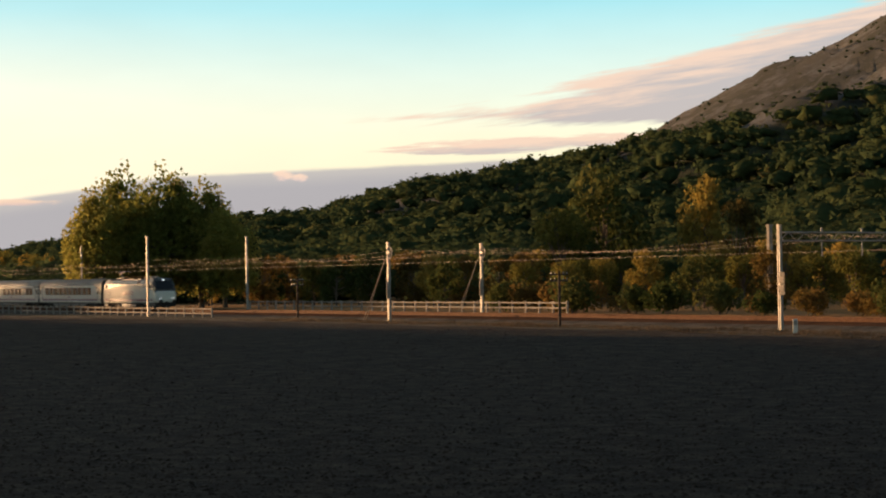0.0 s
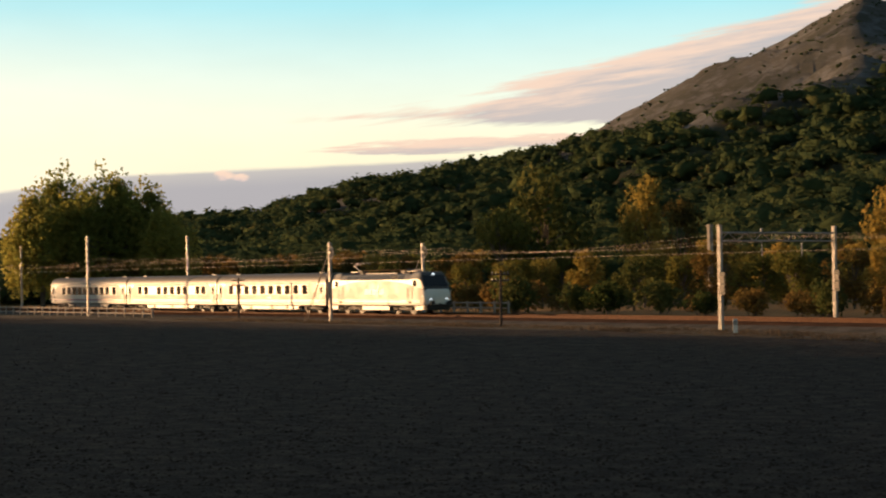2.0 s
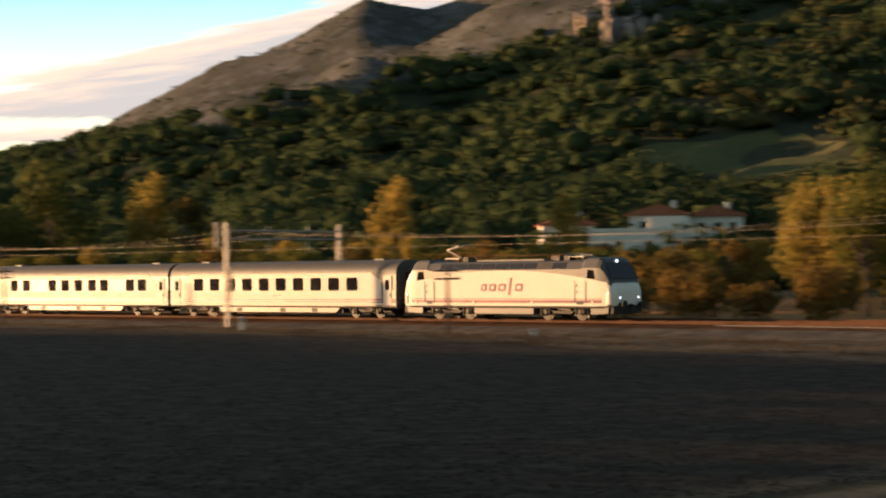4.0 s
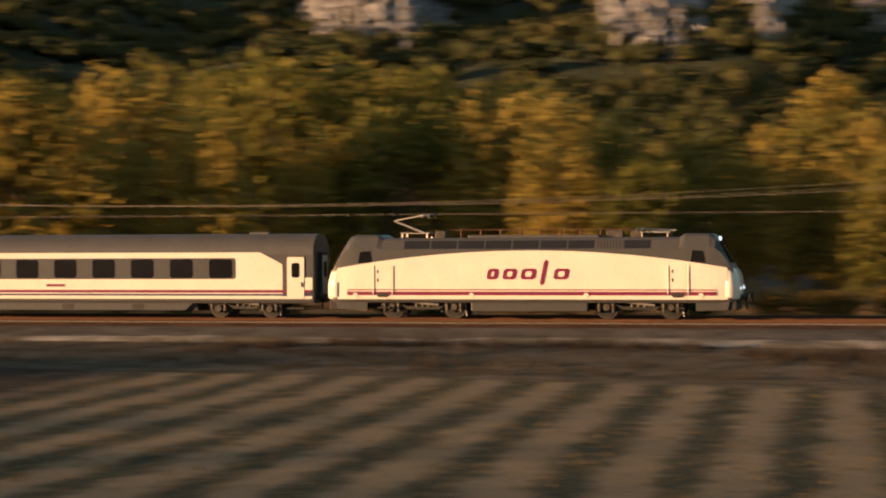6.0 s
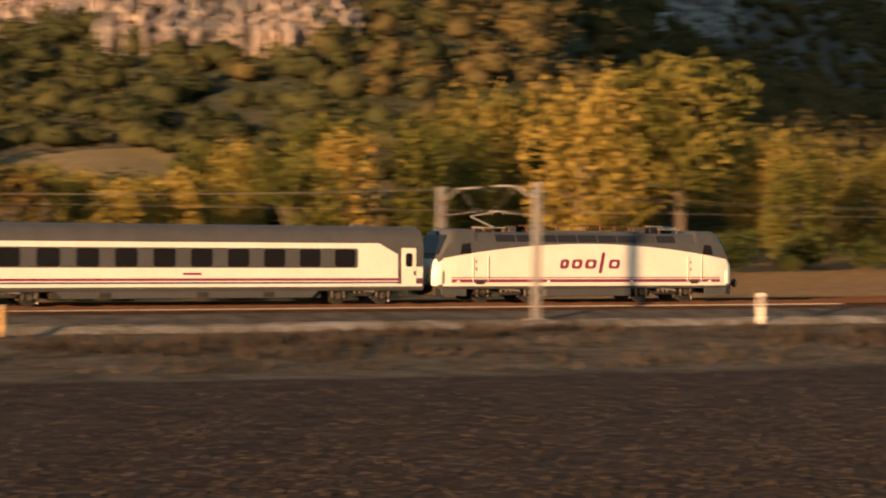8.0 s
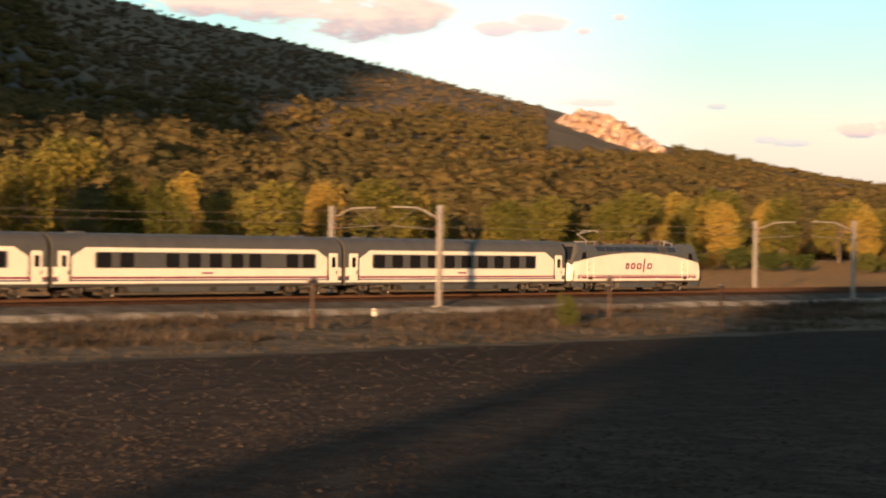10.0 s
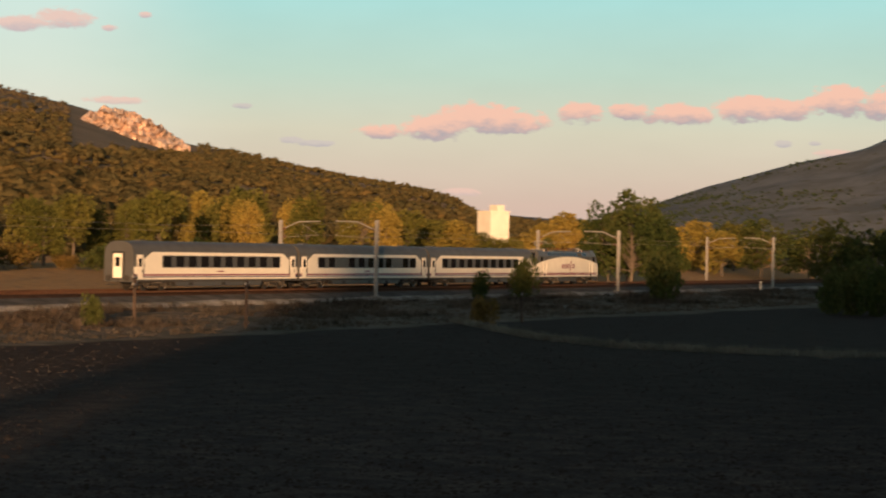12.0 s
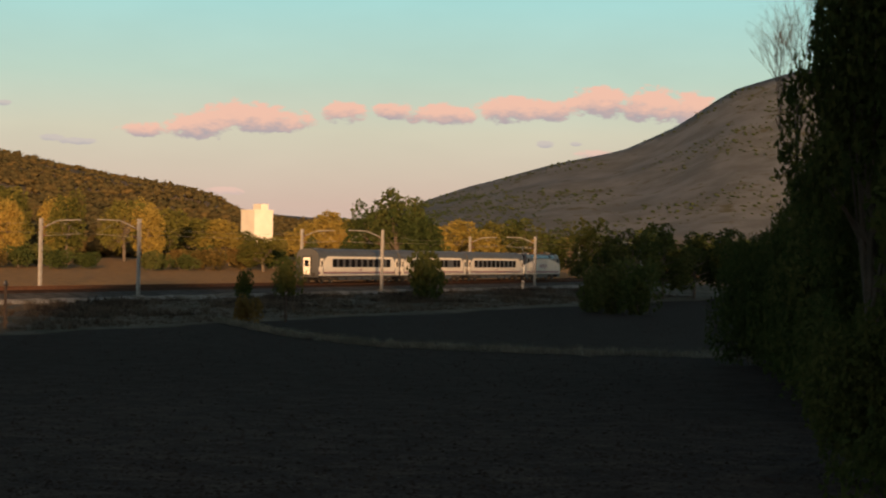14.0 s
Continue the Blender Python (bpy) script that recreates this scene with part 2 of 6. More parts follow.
def ground_material():
    """Ploughed soil, dry verge, meadow and scrubby hillside, told apart by where they lie."""
    m = bpy.data.materials.new("land")
    m.use_nodes = True
    k = Nodes(m.node_tree)
    pos = k.node("ShaderNodeNewGeometry").outputs["Position"]
    sep = k.node("ShaderNodeSeparateXYZ")
    k.put(sep.inputs[0], pos)
    x, y, z = sep.outputs
    n1, n2, n3 = k.noise(pos, 0.06, 4), k.noise(pos, 0.9, 5), k.noise(pos, 6.0, 4)
    soil = k.mix(k.span(n2, 0.35, 0.7), (0.034, 0.025, 0.021), (0.070, 0.051, 0.040))
    soil = k.mix(k.span(n3, 0.60, 0.75), soil, (0.15, 0.115, 0.085))
    # redder soil to the right, its colour also darkened for the shade lying there
    shaded_soil = k.mix(k.span(n2, 0.35, 0.7), (0.021, 0.0145, 0.0115), (0.036, 0.0245, 0.019))
    soil = k.mix(k.span(x, 45.0, 95.0), soil, shaded_soil)
    grass = k.mix(k.span(k.math("MULTIPLY_ADD", k.noise(pos, 0.35, 4, 0.7), 0.7, k.math("MULTIPLY", n2, 0.3)), 0.36, 0.62), (0.15, 0.118, 0.09), (0.060, 0.054, 0.036))
    grass = k.mix(k.span(n3, 0.55, 0.75), grass, (0.19, 0.15, 0.11))
    stubble = k.mix(k.span(n2, 0.35, 0.7), (0.36, 0.21, 0.09), (0.25, 0.15, 0.07))
    rough_n = k.noise(pos, 0.02, 6, 0.65)
    scrub = k.mix(k.span(rough_n, 0.35, 0.65), (0.062, 0.062, 0.052), (0.098, 0.094, 0.084))
    scrub = k.mix(k.span(k.noise(pos, 0.075, 6, 0.75), 0.47, 0.64), scrub, (0.135, 0.134, 0.138))
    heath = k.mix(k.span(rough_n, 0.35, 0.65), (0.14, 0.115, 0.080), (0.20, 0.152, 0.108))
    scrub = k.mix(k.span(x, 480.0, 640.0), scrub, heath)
    # far mountain, coloured blue-grey to offset the orange sunlight on it
    far_slope = k.mix(k.span(rough_n, 0.38, 0.62), (0.152, 0.157, 0.166), (0.107, 0.112, 0.114))
    far_slope = k.mix(k.span(k.noise(pos, 0.035, 6, 0.7), 0.56, 0.66), far_slope, (0.085, 0.082, 0.055))
    scrub = k.mix(k.math("MULTIPLY", k.span(x, 950.0, 1100.0), k.span(k.math("MULTIPLY_ADD", x, 0.47, k.math("MULTIPLY", y, -1.0)), -60.0, 0.0)), scrub, far_slope)
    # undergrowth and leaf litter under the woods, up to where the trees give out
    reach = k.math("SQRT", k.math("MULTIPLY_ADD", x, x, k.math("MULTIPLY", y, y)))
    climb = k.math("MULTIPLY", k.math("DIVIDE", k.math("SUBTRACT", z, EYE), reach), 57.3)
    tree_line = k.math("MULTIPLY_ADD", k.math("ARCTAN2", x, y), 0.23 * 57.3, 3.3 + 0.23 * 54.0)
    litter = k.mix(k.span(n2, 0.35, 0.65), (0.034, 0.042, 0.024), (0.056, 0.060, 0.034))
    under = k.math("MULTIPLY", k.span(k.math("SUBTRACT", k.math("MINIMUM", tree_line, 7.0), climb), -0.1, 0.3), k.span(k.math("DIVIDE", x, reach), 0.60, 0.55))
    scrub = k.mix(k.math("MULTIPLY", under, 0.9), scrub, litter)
    wob = k.math("MULTIPLY_ADD", n1, 8.0, -4.0)
    yy = k.math("ADD", y, wob)
    edge = k.math("MULTIPLY_ADD", k.span(x, -140.0, 60.0, 0.0, 1.0), -16.0, 90.0)
    # a neighbouring strip of stubble with sown rows
    slant = k.math("MULTIPLY_ADD", y, 0.045, k.math("ADD", x, k.math("MULTIPLY_ADD", k.noise(pos, 0.3, 3), 1.5, -0.75)))
    rows = k.math("SINE", k.math("MULTIPLY", slant, 2.5))
    sown = k.mix(k.span(k.math("ADD", rows, k.math("MULTIPLY_ADD", n2, 2.4, -1.2)), -1.1, 1.0), (0.040, 0.044, 0.028), (0.25, 0.19, 0.125))
    sown = k.mix(k.span(n3, 0.5, 0.75), sown, (0.24, 0.185, 0.125))
    plot = k.math("MULTIPLY", k.span(k.math("MULTIPLY_ADD", y, 0.055, x), 5.4, 5.0), k.span(x, -34.0, -26.0))
    plot = k.math("MULTIPLY", plot, k.span(y, 81.0, 80.0))
    soil = k.mix(plot, soil, sown)
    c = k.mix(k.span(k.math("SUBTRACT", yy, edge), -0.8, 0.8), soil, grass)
    c = k.mix(k.span(yy, 112.0, 118.0), c, stubble)
    c = k.mix(k.span(yy, 165.0, 230.0), c, grass)
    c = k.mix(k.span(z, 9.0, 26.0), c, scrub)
    b = k.node("ShaderNodeBsdfPrincipled")
    k.put(b.inputs["Base Color"], c)
    b.inputs["Roughness"].default_value, b.inputs["Specular IOR Level"].default_value = 0.97, 0.06
    bump = k.node("ShaderNodeBump")
    bump.inputs["Strength"].default_value, bump.inputs["Distance"].default_value = 0.6, 0.3
    k.put(bump.inputs["Height"], k.math("ADD", k.math("ADD", k.math("MULTIPLY", k.noise(pos, 1.6, 6, 0.6), 0.6), k.math("MULTIPLY", k.noise(pos, 6.5, 4, 0.6), 0.55)), k.math("MULTIPLY", k.noise(pos, 0.04, 8, 0.75), k.math("MULTIPLY", k.span(z, 4.0, 20.0, 0.0, 11.0), k.span(x, 1000.0, 1300.0, 1.0, 0.08)))))
    k.put(b.inputs["Normal"], bump.outputs[0])
    out = k.node("ShaderNodeOutputMaterial")
    k.put(out.inputs[0], b.outputs[0])
    return m


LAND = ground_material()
BALLAST = material("ballast_stone", (0.135, 0.122, 0.11), 0.95, vary=0.45, scale=0.7, fine=9.0, bump=1.0, bump_scale=12.0, spec=0.0)
RUST_BED = material("rusty_ballast", (0.125, 0.07, 0.045), 0.95, vary=0.45, scale=0.8, fine=11.0, bump=1.0, bump_scale=12.0, spec=0.0)
RAIL = material("rusty_rail_steel", (0.13, 0.065, 0.038), 0.85, 0.0, vary=0.3, spec=0.1)
CONCRETE = material("weathered_concrete", (0.36, 0.32, 0.28), 0.95, vary=0.35, scale=1.2, fine=14, bump=0.4, spec=0.05)
GALVANISED = material("galvanised_steel", (0.36, 0.335, 0.31), 0.55, 0.35, vary=0.25, scale=1.5)
WIRE = material("copper_wire", (0.34, 0.28, 0.23), 0.55, 0.3, vary=0.2)
WOOD = material("tarred_pole_wood", (0.07, 0.045, 0.032), 0.9, vary=0.35, scale=2, fine=25)
WHITE = material("white_train_paint", (0.80, 0.735, 0.635), 0.17, vary=0.08, scale=0.8, fine=6, spec=0.26)
GREY = material("slate_grey_train_paint", (0.072, 0.069, 0.066), 0.4, vary=0.15, scale=0.8, fine=6)
ROOF = material("dusty_grey_roof_paint", (0.078, 0.073, 0.070), 0.55, vary=0.2, scale=0.8, fine=8)
BLACK = material("black_underframe", (0.014, 0.013, 0.012), 0.7, vary=0.4, scale=2, fine=20, other=(0.034, 0.027, 0.021))
PURPLE = material("plum_stripe_paint", (0.20, 0.025, 0.07), 0.3, vary=0.1)
NAVY = material("blue_stripe_paint", (0.05, 0.05, 0.13), 0.3, vary=0.1)
PANEL = material("smoked_shoulder_glazing", (0.022, 0.021, 0.021), 0.22, vary=0.15, scale=0.8, fine=6)
GLASS = material("dark_window_glass", (0.012, 0.012, 0.014), 0.06, vary=0.1, spec=0.5)
PORCELAIN = material("brown_porcelain", (0.12, 0.06, 0.04), 0.3)
WHEEL = material("worn_wheel_steel", (0.03, 0.026, 0.022), 0.6, 0.3)
AXLE = material("grimy_grey_steel", (0.10, 0.082, 0.065), 0.7, 0.2, vary=0.6, scale=4)
TYRE = material("dull_wheel_tyre", (0.055, 0.046, 0.038), 0.6, 0.3)
RUBBER = material("black_rubber", (0.02, 0.02, 0.02), 0.8, vary=0.2)
PLASTER = material("pale_plaster", (0.72, 0.66, 0.58), 0.9, vary=0.12, scale=0.4, fine=5, spec=0.2)
TILE = material("red_roof_tile", (0.36, 0.12, 0.06), 0.85, vary=0.3, scale=0.6, fine=8)
BARK = material("grey_brown_bark", (0.13, 0.10, 0.075), 0.95, vary=0.4, scale=1.5, fine=14, bump=0.6)
TURF = material("green_turf", (0.07, 0.085, 0.035), 0.95, vary=0.3, scale=0.03, fine=0.5, other=(0.12, 0.11, 0.05), spec=0.1)
DRY_TURF = material("dry_turf", (0.22, 0.17, 0.09), 0.95, vary=0.3, scale=0.05, fine=0.5, spec=0.1)
PLASTER_GRAVEL = material("pale_gravel", (0.33, 0.30, 0.27), 0.95, vary=0.6, scale=0.5, fine=5, bump=0.8, other=(0.13, 0.11, 0.08), spec=0.0)
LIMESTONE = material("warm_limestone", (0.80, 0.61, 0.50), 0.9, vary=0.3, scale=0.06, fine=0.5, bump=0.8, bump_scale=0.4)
BANDED = material("streaked_limestone", (0.15, 0.14, 0.135), 0.9, scale=0.05, fine=0.4, bump=0.8, bump_scale=0.3, other=(0.40, 0.31, 0.25))
GREYROCK = material("grey_limestone", (0.30, 0.28, 0.27), 0.9, vary=0.4, scale=0.06, fine=0.5, bump=0.8, bump_scale=0.4)
GOLD = leaf_material("golden_leaves", [(0.16, 0.14, 0.038), (0.28, 0.21, 0.052), (0.36, 0.26, 0.065), (0.32, 0.20, 0.058)])
OLIVE = leaf_material("olive_leaves", [(0.065, 0.072, 0.02), (0.13, 0.125, 0.032), (0.20, 0.17, 0.045), (0.28, 0.20, 0.05)])
GREEN = leaf_material("green_leaves", [(0.036, 0.052, 0.017), (0.062, 0.078, 0.025), (0.10, 0.105, 0.034), (0.145, 0.135, 0.045)])
RUSSET = leaf_material("russet_leaves", [(0.07, 0.06, 0.022), (0.13, 0.095, 0.03), (0.20, 0.125, 0.04), (0.18, 0.095, 0.035)])


def wood_material(name, tones):
    """Close-grown crowns seen from far: tones drift by stand and by tree, mottled by boughs, with leafy relief."""
    m = bpy.data.materials.new(name)
    m.use_nodes = True
    k = Nodes(m.node_tree)
    geo = k.node("ShaderNodeNewGeometry")
    pos = geo.outputs["Position"]
    f = k.math("ADD", k.math("MULTIPLY_ADD", k.noise(pos, 0.03, 4, 0.6), 1.7, -0.72), k.math("MULTIPLY", geo.outputs["Random Per Island"], 0.42))
    f = k.math("ADD", f, k.math("MULTIPLY_ADD", k.noise(pos, 0.7, 4, 0.65), 0.9, -0.35))
    c = k.ramp(f, [(i / (len(tones) - 1), t) for i, t in enumerate(tones)])
    bump = k.node("ShaderNodeBump")
    bump.inputs["Strength"].default_value, bump.inputs["Distance"].default_value = 0.7, 0.7
    k.put(bump.inputs["Height"], k.noise(pos, 1.1, 4, 0.7))
    d, tr = k.node("ShaderNodeBsdfDiffuse"), k.node("ShaderNodeBsdfTranslucent")
    for sh in (d, tr):
        k.put(sh.inputs[0], c), k.put(sh.inputs["Normal"], bump.outputs[0])
    mixer = k.node("ShaderNodeMixShader")
    mixer.inputs[0].default_value = 0.4
    k.put(mixer.inputs[1], d.outputs[0]), k.put(mixer.inputs[2], tr.outputs[0])
    k.put(k.node("ShaderNodeOutputMaterial").inputs[0], mixer.outputs[0])
    return m


FOREST = wood_material("forest_leaves", [(0.080, 0.074, 0.038), (0.112, 0.094, 0.044), (0.150, 0.113, 0.048), (0.20, 0.135, 0.053)])
SCRUBWOOD = wood_material("scrub_leaves", [(0.105, 0.088, 0.060), (0.135, 0.110, 0.072), (0.165, 0.128, 0.080), (0.20, 0.145, 0.088)])
GREENWOOD = wood_material("green_wood_leaves", [(0.042, 0.060, 0.031), (0.056, 0.078, 0.036), (0.074, 0.096, 0.041), (0.11, 0.115, 0.048)])
MIXED = wood_material("mixed_wood_leaves", [(0.050, 0.056, 0.028), (0.072, 0.076, 0.034), (0.105, 0.098, 0.040), (0.16, 0.122, 0.048)])
AMBER = leaf_material("amber_leaves", [(0.15, 0.165, 0.044), (0.22, 0.22, 0.055), (0.30, 0.27, 0.065), (0.37, 0.29, 0.072)], glow=0.6)
CLOD = leaf_material("soil_clod", [(0.034, 0.027, 0.023), (0.050, 0.039, 0.033), (0.066, 0.052, 0.043), (0.13, 0.105, 0.088)], patch=1.5, glow=0.02)
PALEGRASS = leaf_material("pale_grass", [(0.10, 0.09, 0.07), (0.18, 0.16, 0.125), (0.28, 0.25, 0.20)], patch=0.3)
# blades whose near-black colour carries the shade of the furrow
FURROW_SHADE = leaf_material("furrow_shade", [(0.014, 0.015, 0.010), (0.024, 0.025, 0.015), (0.040, 0.038, 0.022)], patch=0.3)
WEED = leaf_material("dead_weed", [(0.026, 0.022, 0.016), (0.055, 0.043, 0.032), (0.11, 0.082, 0.062), (0.20, 0.155, 0.12)], patch=0.45)
STRAW = leaf_material("straw", [(0.10, 0.085, 0.05), (0.20, 0.15, 0.085), (0.28, 0.21, 0.12)], patch=0.35)
DRYGRASS = leaf_material("dry_grass", [(0.048, 0.038, 0.028), (0.10, 0.078, 0.058), (0.19, 0.15, 0.115)], patch=0.2)

# ---- mesh helpers ----


def part(name, bm, mat, parent=None, label="", smooth=False):
    me = bpy.data.meshes.new(name)
    bm.to_mesh(me)
    bm.free()
    me.materials.append(mat)
    if smooth:
        me.polygons.foreach_set("use_smooth", [True] * len(me.polygons))
    ob = new(name, me)
    ob.parent = parent
    if label:
        tagged(ob, label)
    return ob


def raw(name, verts, faces, mat, parent=None, smooth=False):
    me = bpy.data.meshes.new(name)
    me.from_pydata([tuple(map(float, v)) for v in verts], [], faces)
    me.materials.append(mat)
    if smooth:
        me.polygons.foreach_set("use_smooth", [True] * len(me.polygons))
    ob = new(name, me)
    ob.parent = parent
    return ob


def box(bm, x0, x1, y0, y1, z0, z1, bevel=0.0):
    r = bmesh.ops.create_cube(bm, size=1, matrix=Matrix.Translation(((x0 + x1) / 2, (y0 + y1) / 2, (z0 + z1) / 2)) @ Matrix.Diagonal((x1 - x0, y1 - y0, z1 - z0, 1)))
    if bevel:
        es = list({e for v in r["verts"] for e in v.link_edges})
        bmesh.ops.bevel(bm, geom=es, offset=bevel, segments=2, affect="EDGES", profile=0.6)
    return bm


def rod(bm, a, b, r0, r1=None, n=8):
    a, b = Vector(a), Vector(b)
    d = b - a
    bmesh.ops.create_cone(bm, cap_ends=True, segments=n, radius1=r0, radius2=r0 if r1 is None else r1, depth=d.length,
                          matrix=Matrix.Translation((a + b) / 2) @ d.to_track_quat("Z", "Y").to_matrix().to_4x4())
    return bm


def plate(bm, pts, y0, y1):
    """A flat panel cut to an outline in x and z, from y0 to y1."""
    a = [bm.verts.new((x, y0, z)) for x, z in pts]
    b = [bm.verts.new((x, y1, z)) for x, z in pts]
    bm.faces.new(a), bm.faces.new(b[::-1])
    for i in range(len(pts)):
        j = (i + 1) % len(pts)
        bm.faces.new((a[j], a[i], b[i], b[j]))
    bmesh.ops.recalc_face_normals(bm, faces=bm.faces)
    return bm


def fresh():
    return bmesh.new()


def empty(name, m=None):
    ob = new(name)
    ob.empty_display_size = 0.5
    if m is not None:
        ob.matrix_basis = m
    return ob


def polar(az, d):
    return d * math.sin(radians(az)), d * math.cos(radians(az))


def lateral(x):
    """How far the line's easy curve lies off its tangent."""
    return 4.49e-5 * x * x + 3.1e-8 * x ** 3


NEAR_TRACK, FAR_TRACK = 102.95, 107.1

# ---- the land ----
# crest from 20 to 38 degrees is raised, out of view, to shade the shoulder
RIDGE = [(-180, 0.3), (-130, 0.3), (-85, 0.5), (-72, 0.6), (-66, 1.5), (-64, 1.5), (-62, 2.05), (-59.7, 2.4), (-57.5, 2.9), (-56, 3.22), (-53.8, 4.14), (-51.7, 5.17),
         (-50.1, 5.9), (-48.4, 6.75), (-46.8, 6.35), (-45.9, 6.65), (-43, 8.0), (-30, 9.5), (0, 9.0), (14, 9.5), (20, 12.5), (28, 16.5), (33, 17.5), (36, 14.5), (38, 10.5), (39.5, 7.9), (41, 6.6), (42, 6.1), (43.9, 5.6), (46.8, 5.06),
         (49.8, 4.31), (53.5, 3.45), (56.1, 2.58), (58, 2.28), (60.2, 1.8), (62.9, 1.35), (63.9, 0.95), (66.8, 0.8), (68.3, 1.3), (69.6, 1.75), (72, 2.4), (73.5, 2.75),
         (74.9, 3.4), (76.3, 4.3), (77.8, 4.8), (80, 5.2), (90, 5.0), (110, 2.5), (130, 0.3), (180, 0.3)]
RA, RE = zip(*RIDGE)


def field_z(x):
    return np.interp(x, [-140, -60, 40], [-0.55, -1.2, -1.75])


def land_z(x, y):
    """The height of the land, for arrays of x and y."""
    x, y = np.asarray(x, float), np.asarray(y, float)
    az, r = np.degrees(np.arctan2(x, y)), np.hypot(x, y)
    base = field_z(x)
    yc = y - (4.49e-5 * x * x + 3.1e-8 * np.clip(x, -900, 900) ** 3)
    rise = np.clip((yc - 76) / 18, 0, 1)
    base = base + (np.interp(x, [-140, 20], [-0.5, -1.0]) - base) * rise * rise * (3 - 2 * rise)
    base = base + 2.8 * np.clip((yc - 118) / 60, 0, 1) * np.interp(x, [30, 90], [0, 1])
    base = base + (2.05 - base) * np.exp(-(r / 11.0) ** 2)
    r1 = np.interp(az, [-180, 38, 44, 62.5, 68, 180], [1100, 1150, 1900, 1900, 2500, 2500])
    r0 = np.interp(az, [-72, -60, 0, 40, 62.5, 66, 70], [420, 330, 230, 250, 420, 900, 1650])
    top = EYE + r1 * np.tan(np.radians(np.interp(az, RA, RE)))
    u = np.clip((r - r0) / (r1 - r0), 0, 1)
    lumps = np.zeros_like(r)
    far = np.interp(r, [1150, 1500], [1, 0])
    for sx, sy, ph, amp in ((0.011, 0.017, 0.3, 1.0), (0.023, -0.013, 1.7, 0.7), (-0.031, 0.035, 2.9, 0.45), (0.07, 0.05, 0.6, 0.2)):
        lumps += (far if sx > 0.06 else 1) * amp * np.sin(sx * x + sy * y + ph) * np.cos(sy * x - sx * y + 2 * ph)
    for sx, sy, ph, amp in ((0.13, 0.09, 0.2, 0.16), (-0.10, 0.16, 1.1, 0.14), (0.21, -0.17, 2.2, 0.09)):
        lumps += far * amp * np.sin(sx * x + sy * y + ph + 1.5 * np.sin(0.03 * y + ph)) * np.cos(sy * x - sx * y + 2 * ph)
    hill = (top - base) * u ** 1.15 + 0.5 * lumps * u * np.clip(top * 0.05, 0, 5) * np.interp(az, [62, 68], [1, 0.35]) + lumps * np.sin(np.pi * u) * np.clip(top * 0.09, 0, 9) * np.interp(az, [62, 68], [1, 0.2])
    # a lower wooded ridge stands before the long shoulder
    rf = np.interp(az, [33, 45, 58, 62], [540, 620, 720, 760])
    ef = np.interp(az, [33, 35.3, 36.7, 41, 44, 46.2, 48.3, 51.3, 54.1, 58, 61], [5.4, 5.1, 4.5, 3.55, 3.1, 2.62, 2.48, 2.25, 1.95, 1.5, 1.2])
    zf = EYE + rf * np.tan(np.radians(ef)) - 6.0 - base
    v, s = np.clip((r - r0) / (rf - r0), 0, 1), np.clip((r - rf) / (r1 - rf), 0, 1)
    ridge = zf * v ** 1.1 + (top - base - zf) * s ** 1.15 - 14 * np.sin(np.pi * np.clip(s * 3, 0, 1)) ** 2 + 0.8 * lumps * np.sin(np.pi * v * 0.5)
    w = np.clip(np.interp(az, [31.5, 35, 58, 62], [0, 1, 1, 0]), 0, 1)
    hill = hill * (1 - w) + ridge * w
    over = np.clip((r - r1) / 600, 0, 1)
    hill = hill * (1 - over * 0.9)
    z = base + np.where(r > r0, hill, 0)
    # an unseen wooded knoll behind the tripod, added so that its shade reaches further
    z = z + 24 * np.exp(-((x + 52) / 30) ** 2 - ((y + 98) / 30) ** 2)
    return z


def make_land():
    az = np.radians(np.concatenate([np.arange(-180, -80, 4.0), np.arange(-80, 84, 0.4), np.arange(84, 180, 4.0)]))
    r = np.concatenate([np.arange(2, 30, 4.0), np.arange(30, 130, 2.0), np.arange(130, 420, 6.0), np.arange(420, 1300, 16.0), np.arange(1300, 2700, 40.0), [3000, 3600, 4400]])
    A, R = np.meshgrid(az, r, indexing="ij")
    X, Y = R * np.sin(A), R * np.cos(A)
    Z = land_z(X, Y)
    n, m = A.shape
    verts = np.stack([X, Y, Z], -1).reshape(-1, 3).tolist()
    idx = np.arange(n * m).reshape(n, m)
    a, b = idx, np.roll(idx, -1, 0)
    faces = np.stack([a[:, :-1], a[:, 1:], b[:, 1:], b[:, :-1]], -1).reshape(-1, 4).tolist()
    c = len(verts)
    verts.append((0.0, 0.0, float(land_z(0.0, 0.0))))
    faces += [(c, int(idx[i, 0]), int(idx[(i + 1) % n, 0])) for i in range(n)]
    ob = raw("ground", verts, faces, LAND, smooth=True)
    return tagged(ob, "ploughed dark field, dry verge and wooded hills beyond the line", "ground", kind="structure")


make_land()

# ---- foliage ----


